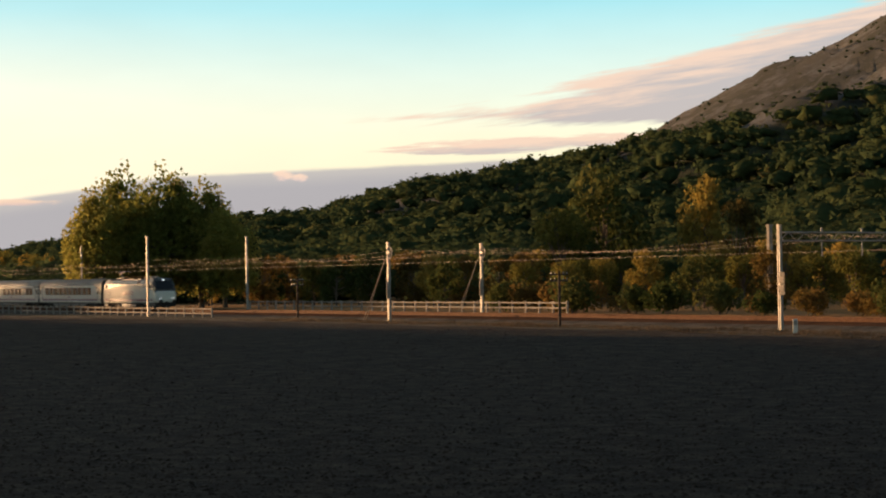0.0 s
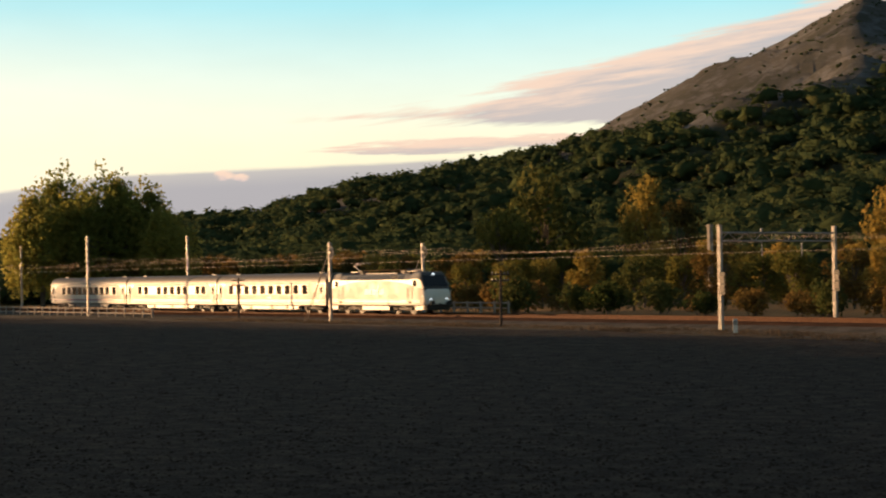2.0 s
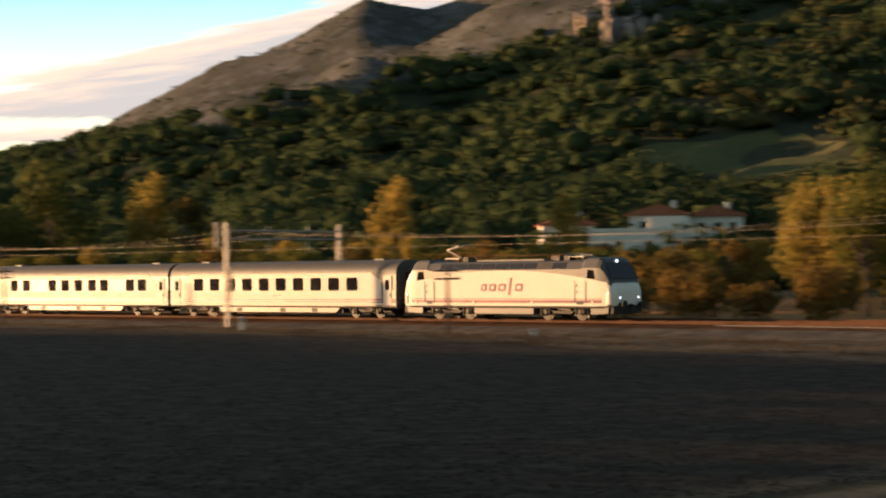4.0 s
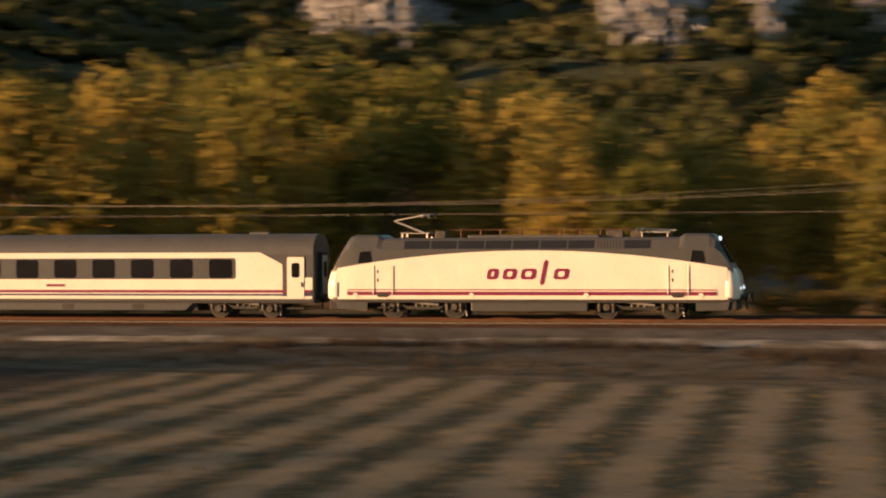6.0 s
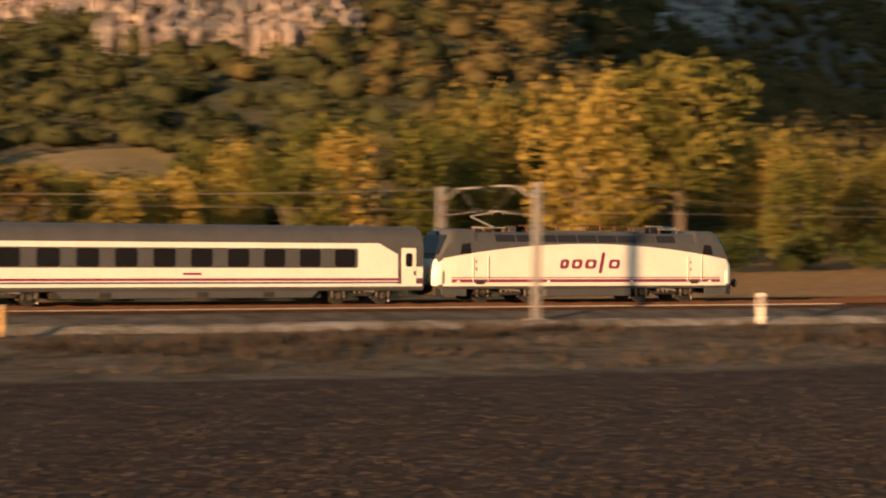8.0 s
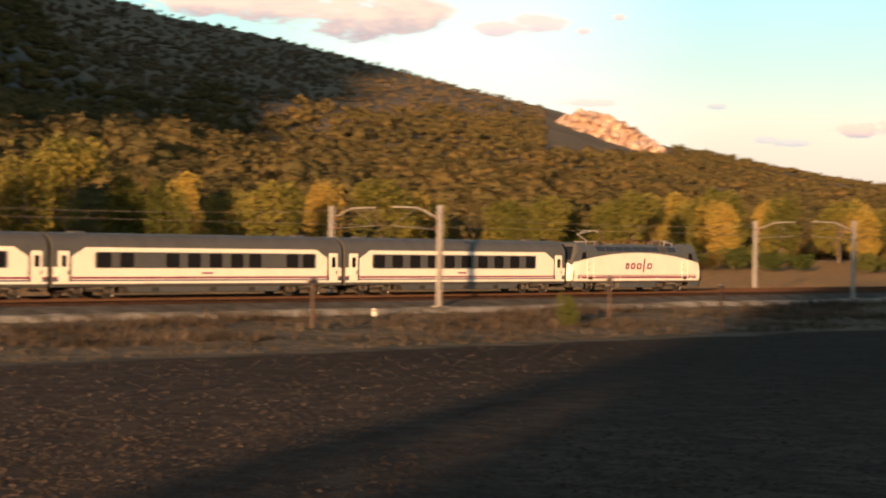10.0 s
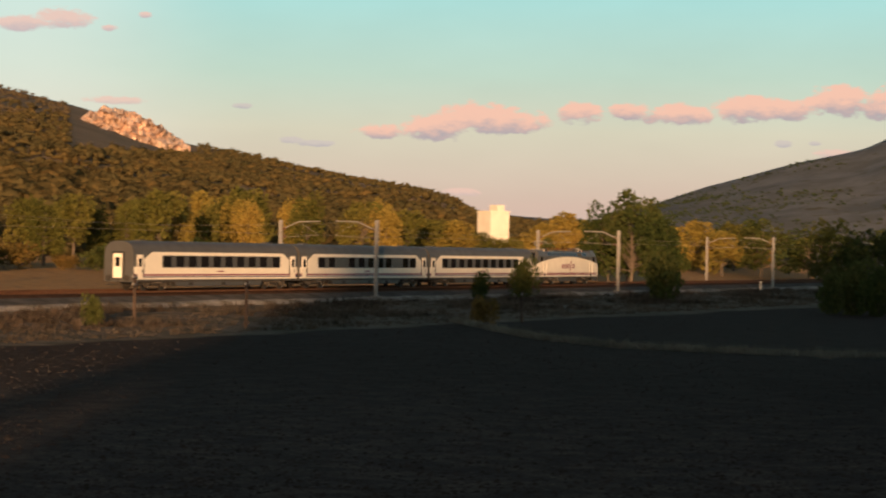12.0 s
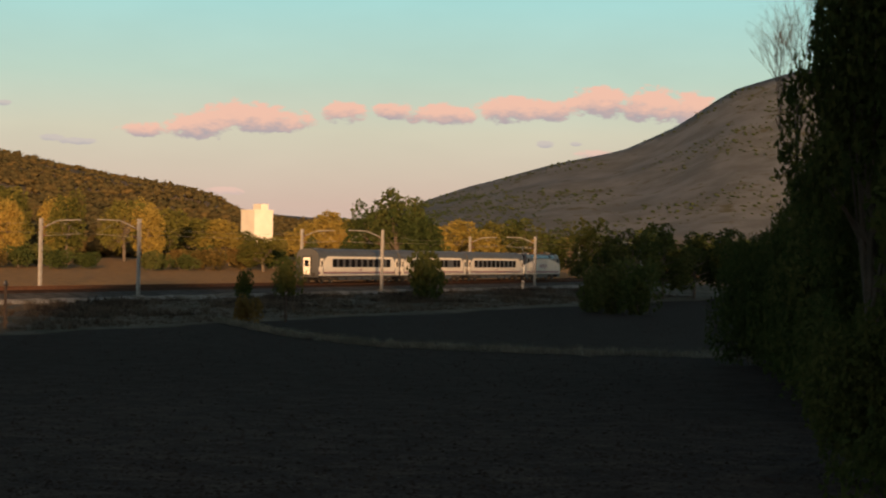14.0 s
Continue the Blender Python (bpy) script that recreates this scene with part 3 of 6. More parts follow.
def leaf_cloud(rng, lobes, count, size):
    """Leaf sprays scattered through the outer part of a set of ellipsoid lobes: verts and triangles."""
    w = np.array([l[3] * l[4] * l[5] for l in lobes]) ** 0.67
    pick = rng.choice(len(lobes), count, p=w / w.sum())
    L = np.array(lobes)[pick]
    d = rng.normal(size=(count, 3))
    d /= np.linalg.norm(d, axis=1, keepdims=True)
    rad = 0.55 + 0.45 * rng.random((count, 1)) ** 0.5
    bump = 1 + 0.18 * np.sin(d[:, :1] * 7 + pick[:, None]) * np.cos(d[:, 2:] * 6)
    c = L[:, :3] + d * L[:, 3:6] * rad * bump
    a = rng.normal(size=(count, 3)) + d * 0.4
    a /= np.linalg.norm(a, axis=1, keepdims=True)
    b = np.cross(a, rng.normal(size=(count, 3)))
    b /= np.linalg.norm(b, axis=1, keepdims=True)
    s = size * (0.6 + 0.8 * rng.random((count, 1)))
    v = np.stack([c - a * s, c + a * s * 0.7 + b * s * 0.7, c + a * s * 0.7 - b * s * 0.7], 1).reshape(-1, 3)
    return v, np.arange(count * 3).reshape(-1, 3)


def crown_lobes(rng, h, w, style):
    """The lobes of a crown of height h and width w."""
    lobes = []
    if style == "poplar":       # several upright plumes
        for i in range(9):
            a, q = rng.random() * 6.28, rng.random() ** 0.6
            hh = h * (0.95 - 0.35 * q * rng.random())
            lobes.append((math.cos(a) * w * 0.32 * q, math.sin(a) * w * 0.32 * q, hh * 0.56, w * 0.17, w * 0.17, hh * 0.44))
    elif style == "fan":        # a dense dome of upright boughs
        for i in range(22):
            a, q = rng.random() * 6.28, rng.random() ** 0.5
            hh = h * (0.98 - 0.26 * q * q - 0.05 * rng.random())
            lobes.append((math.cos(a) * w * 0.38 * q, math.sin(a) * w * 0.38 * q, hh * 0.58, w * 0.16, w * 0.16, hh * 0.42))
    elif style == "bush":
        for i in range(10):
            a, q = rng.random() * 6.28, rng.random()
            lobes.append((math.cos(a) * w * 0.36 * q, math.sin(a) * w * 0.36 * q, h * (0.25 + 0.38 * rng.random()), w * 0.2, w * 0.2, h * 0.27))
    else:                       # round and lobed
        for i in range(24):
            a, q, t = rng.random() * 6.28, rng.random() ** 0.5, rng.random()
            z = h * (0.17 + 0.72 * t)
            q *= math.sqrt(max(0.08, 1 - ((t - 0.35) / 0.68) ** 2))
            g = rng.uniform(0.10, 0.19)
            lobes.append((math.cos(a) * w * 0.40 * q, math.sin(a) * w * 0.40 * q, z, w * g, w * g, h * g * 0.85))
    return lobes


def make_tree(name, h, w, style, mat, seed, leaves, size, label, category="tree"):
    rng = np.random.default_rng(seed)
    top = empty(name)
    lobes = crown_lobes(rng, h, w, style)
    bm = fresh()
    if style != "bush":
        lean = rng.normal() * 0.15
        rod(bm, (0, 0, -0.6), (lean, 0, h * 0.30), 0.022 * h, 0.016 * h, 9)
        rod(bm, (lean, 0, h * 0.30), (lean * 1.5, 0.1, h * 0.7), 0.016 * h, 0.006 * h, 7)
        for l in lobes:
            s = h * (0.18 + 0.3 * rng.random())
            s = min(s, l[2] * 0.8)
            rise = min(1.0, s / (0.30 * h))
            rod(bm, (lean * rise + 0.5 * lean * max(0, s / h - 0.3) / 0.4, 0.1 * max(0, s / h - 0.3) / 0.4, s), (l[0], l[1], l[2]), 0.008 * h, 0.002 * h, 5)
    else:
        for l in lobes[:6]:
            rod(bm, (l[0] * 0.3, l[1] * 0.3, -0.3), (l[0], l[1], l[2]), 0.05, 0.02, 5)
    part("trunk" if style != "bush" else "stem", bm, BARK, top)
    v, f = leaf_cloud(rng, lobes, int(leaves * 1.5), size * 0.82)
    raw("crown", v, f.tolist(), mat, top)
    return tagged(top, label, category)


def stand(proto, x, y, turn=0.0, sx=1.0, sz=1.0, sink=0.0):
    z = float(land_z(x, y)) - sink
    m = Matrix.Translation((x, y, z)) @ Matrix.Rotation(turn, 4, "Z") @ Matrix.Diagonal((sx, sx, sz, 1))
    if not proto.get("used"):
        proto["used"] = 1
        proto.matrix_basis = m
        return proto
    return copy_thing(proto, m @ Matrix.Diagonal((1 / proto.scale.x, 1 / proto.scale.y, 1 / proto.scale.z, 1)))


RNG = np.random.default_rng(5)

# ---- hillside woods ----
ICO = [(0, 0, -1), (0.72, -0.53, -0.45), (-0.28, -0.85, -0.45), (-0.89, 0, -0.45), (-0.28, 0.85, -0.45), (0.72, 0.53, -0.45),
       (0.28, -0.85, 0.45), (-0.72, -0.53, 0.45), (-0.72, 0.53, 0.45), (0.28, 0.85, 0.45), (0.89, 0, 0.45), (0, 0, 1)]
ICO_F = [(0, 1, 2), (1, 0, 5), (0, 2, 3), (0, 3, 4), (0, 4, 5), (1, 5, 10), (2, 1, 6), (3, 2, 7), (4, 3, 8), (5, 4, 9),
         (1, 10, 6), (2, 6, 7), (3, 7, 8), (4, 8, 9), (5, 9, 10), (6, 10, 11), (7, 6, 11), (8, 7, 11), (9, 8, 11), (10, 9, 11)]


def oak_crown(rng, sphere, sprays, size):
    """A lumpy crown of one unit's height, the hull of several boughs, ragged with leaf sprays: verts and triangles."""
    D, F = sphere
    C = rng.normal(size=(8, 3)) * (0.2, 0.2, 0.15)
    R = 0.22 + 0.12 * rng.random(8)
    b = D @ C.T
    disc = b * b - (C * C).sum(1) + R * R
    rad = np.where(disc > 0, b + np.sqrt(np.maximum(disc, 0)), 0.2).max(1)
    rad *= 1 + 0.10 * rng.normal(size=len(rad))
    V = D * rad[:, None] * (0.8, 0.8, 0.76) + (0, 0, 0.5)
    k = rng.integers(8, size=sprays)
    n = rng.normal(size=(sprays, 3)) + (0, 0, 0.3)
    n /= np.linalg.norm(n, axis=1, keepdims=True)
    c = C[k] + n * R[k][:, None] * (0.85 + 0.25 * rng.random((sprays, 1))) + (0, 0, 0.52)
    n = n + 0.2 * rng.normal(size=(sprays, 3))
    n /= np.linalg.norm(n, axis=1, keepdims=True)
    a = np.cross(n, rng.normal(size=(sprays, 3)))
    a /= np.linalg.norm(a, axis=1, keepdims=True)
    t = np.cross(n, a)
    q = size * (0.6 + 0.8 * rng.random((sprays, 1)))
    W = np.stack([c - a * q, c + a * q * 0.6 + t * q * 0.7, c + a * q * 0.6 - t * q * 0.7], 1).reshape(-1, 3)
    return np.concatenate([V, W]), np.concatenate([F, len(V) + np.arange(3 * sprays).reshape(-1, 3)])


def make_forest():
    rng = np.random.default_rng(11)
    coarse = (np.array(ICO) / np.linalg.norm(ICO, axis=1, keepdims=True), np.array(ICO_F))
    kinds = [oak_crown(rng, coarse, (125, 46, 14)[i // 6], (0.075, 0.11, 0.17)[i // 6]) for i in range(18)]
    line_a, line_e = zip(*[(-80, 3), (-57, 4), (-56, 3.3), (-54, 3.55), (-52.3, 3.75), (-48, 4.75), (-44, 5.8), (-38, 8), (34, 8), (60, 8), (66, 4), (69, 8), (82, 8)])
    woods = [[[], [], 0], [[], [], 0], [[], [], 0], [[], [], 0]]
    for r in np.concatenate([np.arange(250, 420, 9.0), np.arange(420, 1120, 12.0), np.arange(1120, 1930, 21.0)]):
        count = int(radians(146) * r / (4.6 if r < 900 else 5.2))
        az = -79 + 146 * (np.arange(count) + rng.random(count) * 0.9) / count
        low = int(radians(35) * r / 6.0) if 300 < r < 1500 else 0      # young growth between the oaks
        az = np.concatenate([az, 31 + 35 * rng.random(low)])
        young = np.arange(count + low) >= count
        count += low
        rr = r + rng.normal(size=count) * np.where(young, 9, 5)
        x, y = rr * np.sin(np.radians(az)), rr * np.cos(np.radians(az))
        z = land_z(x, y)
        el = np.degrees(np.arctan2(z - EYE, rr))
        glade = np.sin(x * 0.021 + 1.0) * np.sin(y * 0.027 + x * 0.006) + 0.5 * np.sin(x * 0.05 - y * 0.043)
        foot = np.interp(az, [-72, -60, 0, 40, 62.5, 68], [420, 330, 240, 260, 420, 900])
        meadow = (((az + 38.9) / 3.3) ** 2 + ((el - 2.3) / 0.75) ** 2 < 1) | (((az - 20.2) / 2.7) ** 2 + ((el - 1.35) / 0.65) ** 2 < 1)
        cliff = (az > 53.2) & (az < 56.5) & (el > 2.34)
        bare = el > np.interp(az, line_a, line_e)
        thin = bare | ((az > 34) & (az < 57) & (rr > 900 + 160 * np.sin(az * 1.3)) & (el > np.interp(az, [36, 46, 52, 57], [4.2, 3.0, 3.2, 2.6]) + 0.35 * glade))
        keep = (~thin | (rng.random(count) < np.where(bare, 0.8, 0.5))) & ~cliff & (az < 66.5) & ((rr < 1125) | (az > 36)) & (az > -74) & (rr > foot * 0.97) & (el < 6.9) & ((glade < 1.15) | (rng.random(count) < 0.3)) & ~meadow
        tall = (4.8 + 3.4 * rng.random(count) ** 1.8) * np.interp(rr, [500, 1400], [1.0, 0.8]) * np.where(bare, 0.23, np.where(thin, 0.7, np.where(az > -33, 0.82, 1.0))) * np.where(young, 0.7, 1.0) * np.where((az > 31) & (rr < 800), 1.1, 1.0)
        for i in np.nonzero(keep)[0]:
            v, f = kinds[rng.integers(6) + (12 if young[i] or rr[i] > 1000 else 6 if rr[i] > 430 else 0)]
            a = rng.random() * 6.28
            edge = 3 * math.sin(rr[i] * 0.05) + 5 * rng.normal()
            zone = 3 if thin[i] and az[i] > 32 else 0 if az[i] < -33 + edge else (1 if az[i] < 31 + edge else 2)
            wide = tall[i] * (1.45, 1.45, 1.4, 1.5)[zone]
            c, s = math.cos(a) * wide, math.sin(a) * wide
            wood = woods[zone]
            wood[0].append(np.stack([v[:, 0] * c - v[:, 1] * s + x[i], v[:, 0] * s + v[:, 1] * c + y[i], v[:, 2] * tall[i] * (0.80 + 0.3 * rng.random()) + z[i] - 0.5], 1))
            wood[1].append(f + wood[2])
            wood[2] += len(v)
    for (V, F, n), leaves, label in zip(woods, (GREENWOOD, MIXED, FOREST, SCRUBWOOD), ("dense dark green oak wood on the mountain's flank", "mixed green and olive wood below the crags", "dense oak wood turning golden on the hillside", "low brown scrub on the long shoulder of the hill")):
        V, F = np.concatenate(V).astype(np.float32), np.concatenate(F).astype(np.int32)
        me = bpy.data.meshes.new("hillside_wood")
        me.vertices.add(len(V)), me.loops.add(F.size), me.polygons.add(len(F))
        me.vertices.foreach_set("co", V.ravel())
        me.loops.foreach_set("vertex_index", F.ravel())
        me.polygons.foreach_set("loop_start", np.arange(0, F.size, 3, dtype=np.int32))
        me.update(calc_edges=True)
        me.materials.append(leaves)
        me.polygons.foreach_set("use_smooth", [True] * len(me.polygons))
        tagged(new("hillside_wood", me), label, "wood", kind="stuff")



def make_far_scrub():
    """Thorn scrub and lone trees dotted over the far mountain and the plain at its foot."""
    rng = np.random.default_rng(21)
    coarse = (np.array(ICO) / np.linalg.norm(ICO, axis=1, keepdims=True), np.array(ICO_F))
    kinds = [oak_crown(rng, coarse, 6, 0.16) for _ in range(6)]
    V, F, n = [], [], 0
    m = 6500
    az, r = 65.5 + 16 * rng.random(m), 1150 + 1350 * rng.random(m) ** 0.7
    x, y = r * np.sin(np.radians(az)), r * np.cos(np.radians(az))
    z = land_z(x, y)
    thick = np.sin(x * 0.013 + 1.0) * np.sin(y * 0.017 + x * 0.004) + 0.6 * np.sin(x * 0.031 - y * 0.027)
    keep = (thick + 0.8 * rng.random(m) > np.interp(z, [10, 60, 220], [-0.6, 0.45, 0.9]))
    for i in np.nonzero(keep)[0]:
        v, f = kinds[rng.integers(6)]
        h = (1.3 + 2.2 * rng.random() ** 2) * (2.6 if z[i] < 14 else 1.0)
        V.append(v * (h * 1.7, h * 1.7, h) + (x[i], y[i], z[i] - 0.3))
        F.append(f + n)
        n += len(v)
    ob = raw("far_scrub", np.concatenate(V).tolist(), np.concatenate(F).tolist(), GREENWOOD, smooth=True)
    tagged(ob, "dark thorn scrub dotted over the far mountain", "scrub", kind="stuff")


make_forest()
make_far_scrub()

# ---- the railway ----


def strip(name, profile, mat, x0=-700.0, x1=700.0, step=10.0, parent=None):
    """A long body of one cross section (y, z) that follows the line's curve."""
    xs = np.arange(x0, x1 + 0.1, step)
    n = len(profile)
    verts = [(x, y + lateral(x), z) for x in xs for y, z in profile]
    faces = [(i * n + j, i * n + j + 1, (i + 1) * n + j + 1, (i + 1) * n + j) for i in range(len(xs) - 1) for j in range(n - 1)]
    return raw(name, verts, faces, mat, parent)


bed = tagged(strip("trackbed", [(94.0, -1.9), (96.6, -0.85), (99.6, -0.34), (110.4, -0.34), (113.4, -0.9), (116, -1.9)], BALLAST),
             "grey ballast bed of a double railway line", "railway bed", kind="structure")
for y in (NEAR_TRACK, FAR_TRACK):
    tagged(strip("ballast_top", [(y - 2.9 if y == NEAR_TRACK else y - 2.0, -0.335), (y - 1.9, -0.22), (y + 1.9, -0.22), (y + 2.0, -0.33)], RUST_BED),
           "rust-stained ballast under the sleepers", "railway bed", kind="structure")


def make_track(y):
    top = empty("railway_track")
    for s in (-0.87, 0.87):
        prof = [(-0.075, -0.16), (-0.075, -0.145), (-0.012, -0.12), (-0.012, -0.05), (-0.036, -0.04), (-0.036, -0.004), (0.036, -0.004), (0.036, -0.04), (0.012, -0.05), (0.012, -0.12), (0.075, -0.145), (0.075, -0.16)]
        strip("rail", [(y + s + a, b) for a, b in prof], RAIL, parent=top)
    bm = fresh()
    box(bm, -0.13, 0.13, -1.3, 1.3, -0.3, -0.165)
    me = bpy.data.meshes.new("sleeper")
    bm.to_mesh(me), bm.free()
    me.materials.append(CONCRETE)
    if y == NEAR_TRACK:
        for i in range(280):
            x = -84 + i * 0.6
            ob = new("sleeper", me)
            ob.parent, ob.location = top, (x, y + lateral(x), 0)
    tagged(top, "rusty rails on concrete sleepers and ballast", "railway track", kind="structure")


make_track(NEAR_TRACK), make_track(FAR_TRACK)


def make_mast(height, reach, base=-0.9, half=0.14, laced=True):
    """A lattice mast of two channels with lacing, a footing, and a bent tube arm that reaches over the track (reach in y)."""
    top = empty("catenary_mast")
    for s in (-1, 1):
        part("upright", box(fresh(), s * half - 0.04, s * half + 0.04, -0.12, 0.12, base, height), GALVANISED, top)
    bm = fresh()
    z, s = base + 0.5, 1
    if not laced:
        box(bm, -half, half, -0.03, 0.03, base, height)
    while laced and z < height - 0.5:
        rod(bm, (-half * s, -0.10, z), (half * s, -0.10, z + 0.62), 0.022, n=4)
        rod(bm, (-half * s, 0.10, z), (half * s, 0.10, z + 0.62), 0.022, n=4)
        box(bm, -half, half, -0.12, 0.12, z - 0.04, z + 0.04)
        z, s = z + 0.62, -s
    part("lacing" if laced else "web", bm, GALVANISED, top)
    part("footing", box(fresh(), -0.4, 0.4, -0.4, 0.4, base - 0.8, base + 0.28, 0.04), CONCRETE, top)
    if reach:
        s = math.copysign(1, reach)
        bm = fresh()
        pts = [(0, 0, height - 1.0), (0, s * 1.5, height - 0.35), (0, s * 2.1, height - 0.15), (0, reach, height - 0.1)]
        for a, b in zip(pts, pts[1:]):
            rod(bm, a, b, 0.055, n=7)
        rod(bm, (0, 0, height - 1.7), (0, reach, height - 1.45), 0.016, n=6)
        rod(bm, (0, reach, height - 1.45), (0, s * 2.1, height - 0.15), 0.012, n=6)
        part("arm", bm, GALVANISED, top)
        for yy, zz in ((0.25, height - 0.9), (0.25, height - 1.68)):
            bm = fresh()
            for i in range(4):
                rod(bm, (0, s * (yy + i * 0.09), zz + 0.03 * i), (0, s * (yy + i * 0.09 + 0.1), zz + 0.03 * i), 0.10, 0.06, n=9)
            part("insulator", bm, PORCELAIN, top)
    return tagged(top, "grey lattice catenary mast with a bent tube arm", "catenary mast", "catenary masts")


near_mast, far_mast, plain_mast, tall_mast = make_mast(6.35, 4.4), make_mast(6.4, -4.4), make_mast(6.85, 0, half=0.10, laced=False), make_mast(8.9, 0, half=0.065, laced=False)
for t in (plain_mast, tall_mast):
    tagged(t, "plain steel catenary post carrying the overhead wires")
MASTS = []
for proto, y, xs in ((near_mast, 97.2, (59.8, 119.0, 179.2, 240.3, 301.8, 366)), (far_mast, 112.2, (62.5, 124.4, 187.1, 251.0, 316.8, 380)),
                     (plain_mast, 97.0, (-0.8, -62.5, -124.4, -183.1)), (plain_mast, 112.0, (-66.0, -129.6, -191.6)),
                     (tall_mast, 97.0, (-243.3, -300)), (tall_mast, 112.0, (-248.4, -306.5))):
    for i, x in enumerate(xs):
        m = pose(x, y + (lateral(x) if x > 0 else 0), 0)
        if not proto.get("used"):
            proto["used"], proto.matrix_basis = 1, m
        else:
            copy_thing(proto, m)
        MASTS.append((x, y))


def cable(name, pts, r, label, mat=WIRE):
    cu = bpy.data.curves.new(name, "CURVE")
    cu.dimensions, cu.bevel_depth, cu.bevel_resolution = "3D", r, 1
    sp = cu.splines.new("POLY")
    sp.points.add(len(pts) - 1)
    for q, c in zip(sp.points, pts):
        q.co = (*c, 1)
    cu.materials.append(mat)
    return tagged(new(name, cu), label, "cable", "overhead wires")


def sagging(xs, y, z, sag, step=6):
    pts = []
    for a, b in zip(xs, xs[1:]):
        for i in range(step):
            t = i / step
            x = a + (b - a) * t
            pts.append((x, y + lateral(x), z - sag * 4 * t * (1 - t)))
    return pts + [(xs[-1], y + lateral(xs[-1]), z)]


SPANS = [-420, -360, -303, -245, -187, -127, -64, 0.5, 61, 122, 183, 246, 309, 373, 437]
for y in (NEAR_TRACK, FAR_TRACK):
    cable("messenger_wire", sagging(SPANS, y, 6.15, 0.75), 0.0055, "sagging messenger wire of the overhead line")
    cable("contact_wire", [(x, y + lateral(x), 4.95) for x in range(-420, 437, 12)], 0.005, "straight contact wire over the track")
NEAR_SPANS = [-420, -360, -300, -243, -183, -124.4, -62.5, -0.8, 59.5]
FAR_SPANS = [-420, -366, -306, -248, -191, -129.6, -66, 2, 62]
cable("feeder_wire", sagging(NEAR_SPANS, 96.7, 6.2, 0.9), 0.006, "feeder wire strung along the masts")
cable("earth_wire", sagging(FAR_SPANS, 112.4, 6.3, 0.8), 0.006, "earth wire strung along the far masts")
for y, spans in ((NEAR_TRACK, SPANS),):
    bm = fresh()
    for a, b in zip(spans, spans[1:]):
        for i in range(1, 8) if a > -130 else ():
            t = i / 8
            x = a + (b - a) * t
            rod(bm, (x, y + lateral(x), 4.95), (x, y + lateral(x), 6.15 - 0.75 * 4 * t * (1 - t)), 0.004, n=3)
    tagged(part("dropper_wire", bm, WIRE), "thin dropper wires between messenger and contact wire", "cable", kind="stuff")


def make_portal(x0, y0, x1, y1, z):
    """A lattice cross beam between two masts, with wire supports hanging from it."""
    top = empty("catenary_portal")
    a, b = Vector((x0, y0, z)), Vector((x1, y1, z))
    for dz in (0, 0.6):
        part("chord", rod(fresh(), a + Vector((0, 0, dz)), b + Vector((0, 0, dz)), 0.06, n=6), GALVANISED, top)
    bm = fresh()
    for i in range(14):
        p, q = a.lerp(b, i / 14), a.lerp(b, (i + 1) / 14)
        rod(bm, p + Vector((0, 0, 0.6 * (i % 2))), q + Vector((0, 0, 0.6 * ((i + 1) % 2))), 0.035, n=5)
    part("lacing", bm, GALVANISED, top)
    for t in (0.35, 0.7):
        p = a.lerp(b, t)
        part("drop_bracket", rod(fresh(), p, p - Vector((0, 0, 1.1)), 0.05, n=6), GALVANISED, top)
        part("top_insulator", rod(fresh(), p + Vector((0, 0, 0.6)), p + Vector((0, 0, 0.95)), 0.09, n=8), GALVANISED, top)
    tagged(top, "lattice steel beam spanning the tracks between two masts", "catenary portal")


make_portal(-124.4, 97.0, -129.6, 112.0, 5.7)


def make_wheel_tensioner(x, y):
    top = empty("tensioning_gear", pose(x, y, 0))
    bm = fresh()
    for i in range(20):
        a, b = i * 0.31416, (i + 1) * 0.31416
        rod(bm, (0.75 + 0.5 * math.cos(a), 0, 5.9 + 0.55 * math.sin(a)), (0.75 + 0.5 * math.cos(b), 0, 5.9 + 0.55 * math.sin(b)), 0.05, n=5)
    for i in range(5):
        a = i * 1.2566
        rod(bm, (0.75, 0, 5.9), (0.75 + 0.5 * math.cos(a), 0, 5.9 + 0.55 * math.sin(a)), 0.025, n=4)
    part("wheel", bm, GALVANISED, top)
    part("bracket", box(fresh(), 0.2, 0.8, -0.05, 0.05, 5.84, 5.96), GALVANISED, top)
    part("rope", rod(fresh(), (0.35, 0, 5.8), (0.35, 0, 3.2), 0.02, n=5), WIRE, top)
    part("counterweight", rod(fresh(), (0.35, 0, 1.6), (0.35, 0, 3.2), 0.16, n=10), CONCRETE, top)
    for k in (0, 0.5):
        part("stay", rod(fresh(), (-0.2, 0, 5.2), (-4.2 + k, -0.3, -0.5), 0.035, n=5), WIRE, top)
    tagged(top, "spoked tensioning wheel with counterweight and stays on a mast", "tensioning gear", "tensioning gears")


make_wheel_tensioner(-183.1, 96.7), make_wheel_tensioner(-191.6, 111.7)

# ---- the train: one locomotive and three coaches, each on its own empty at rail level, running towards +x ----


def section(w, z0, z1, round_z):
    """Half outline (y, z) of a body: upright side, rounded shoulder, flattish roof."""
    pts = [(w - 0.06, z0), (w, z0 + 0.12), (w, 1.6), (w - 0.02, round_z)]
    for i in range(1, 7):
        a = i / 6 * math.pi / 2
        pts.append(((w - 0.02) * math.cos(a) ** 0.75 if i < 6 else 0.0, round_z + (z1 - round_z) * math.sin(a)))
    return pts


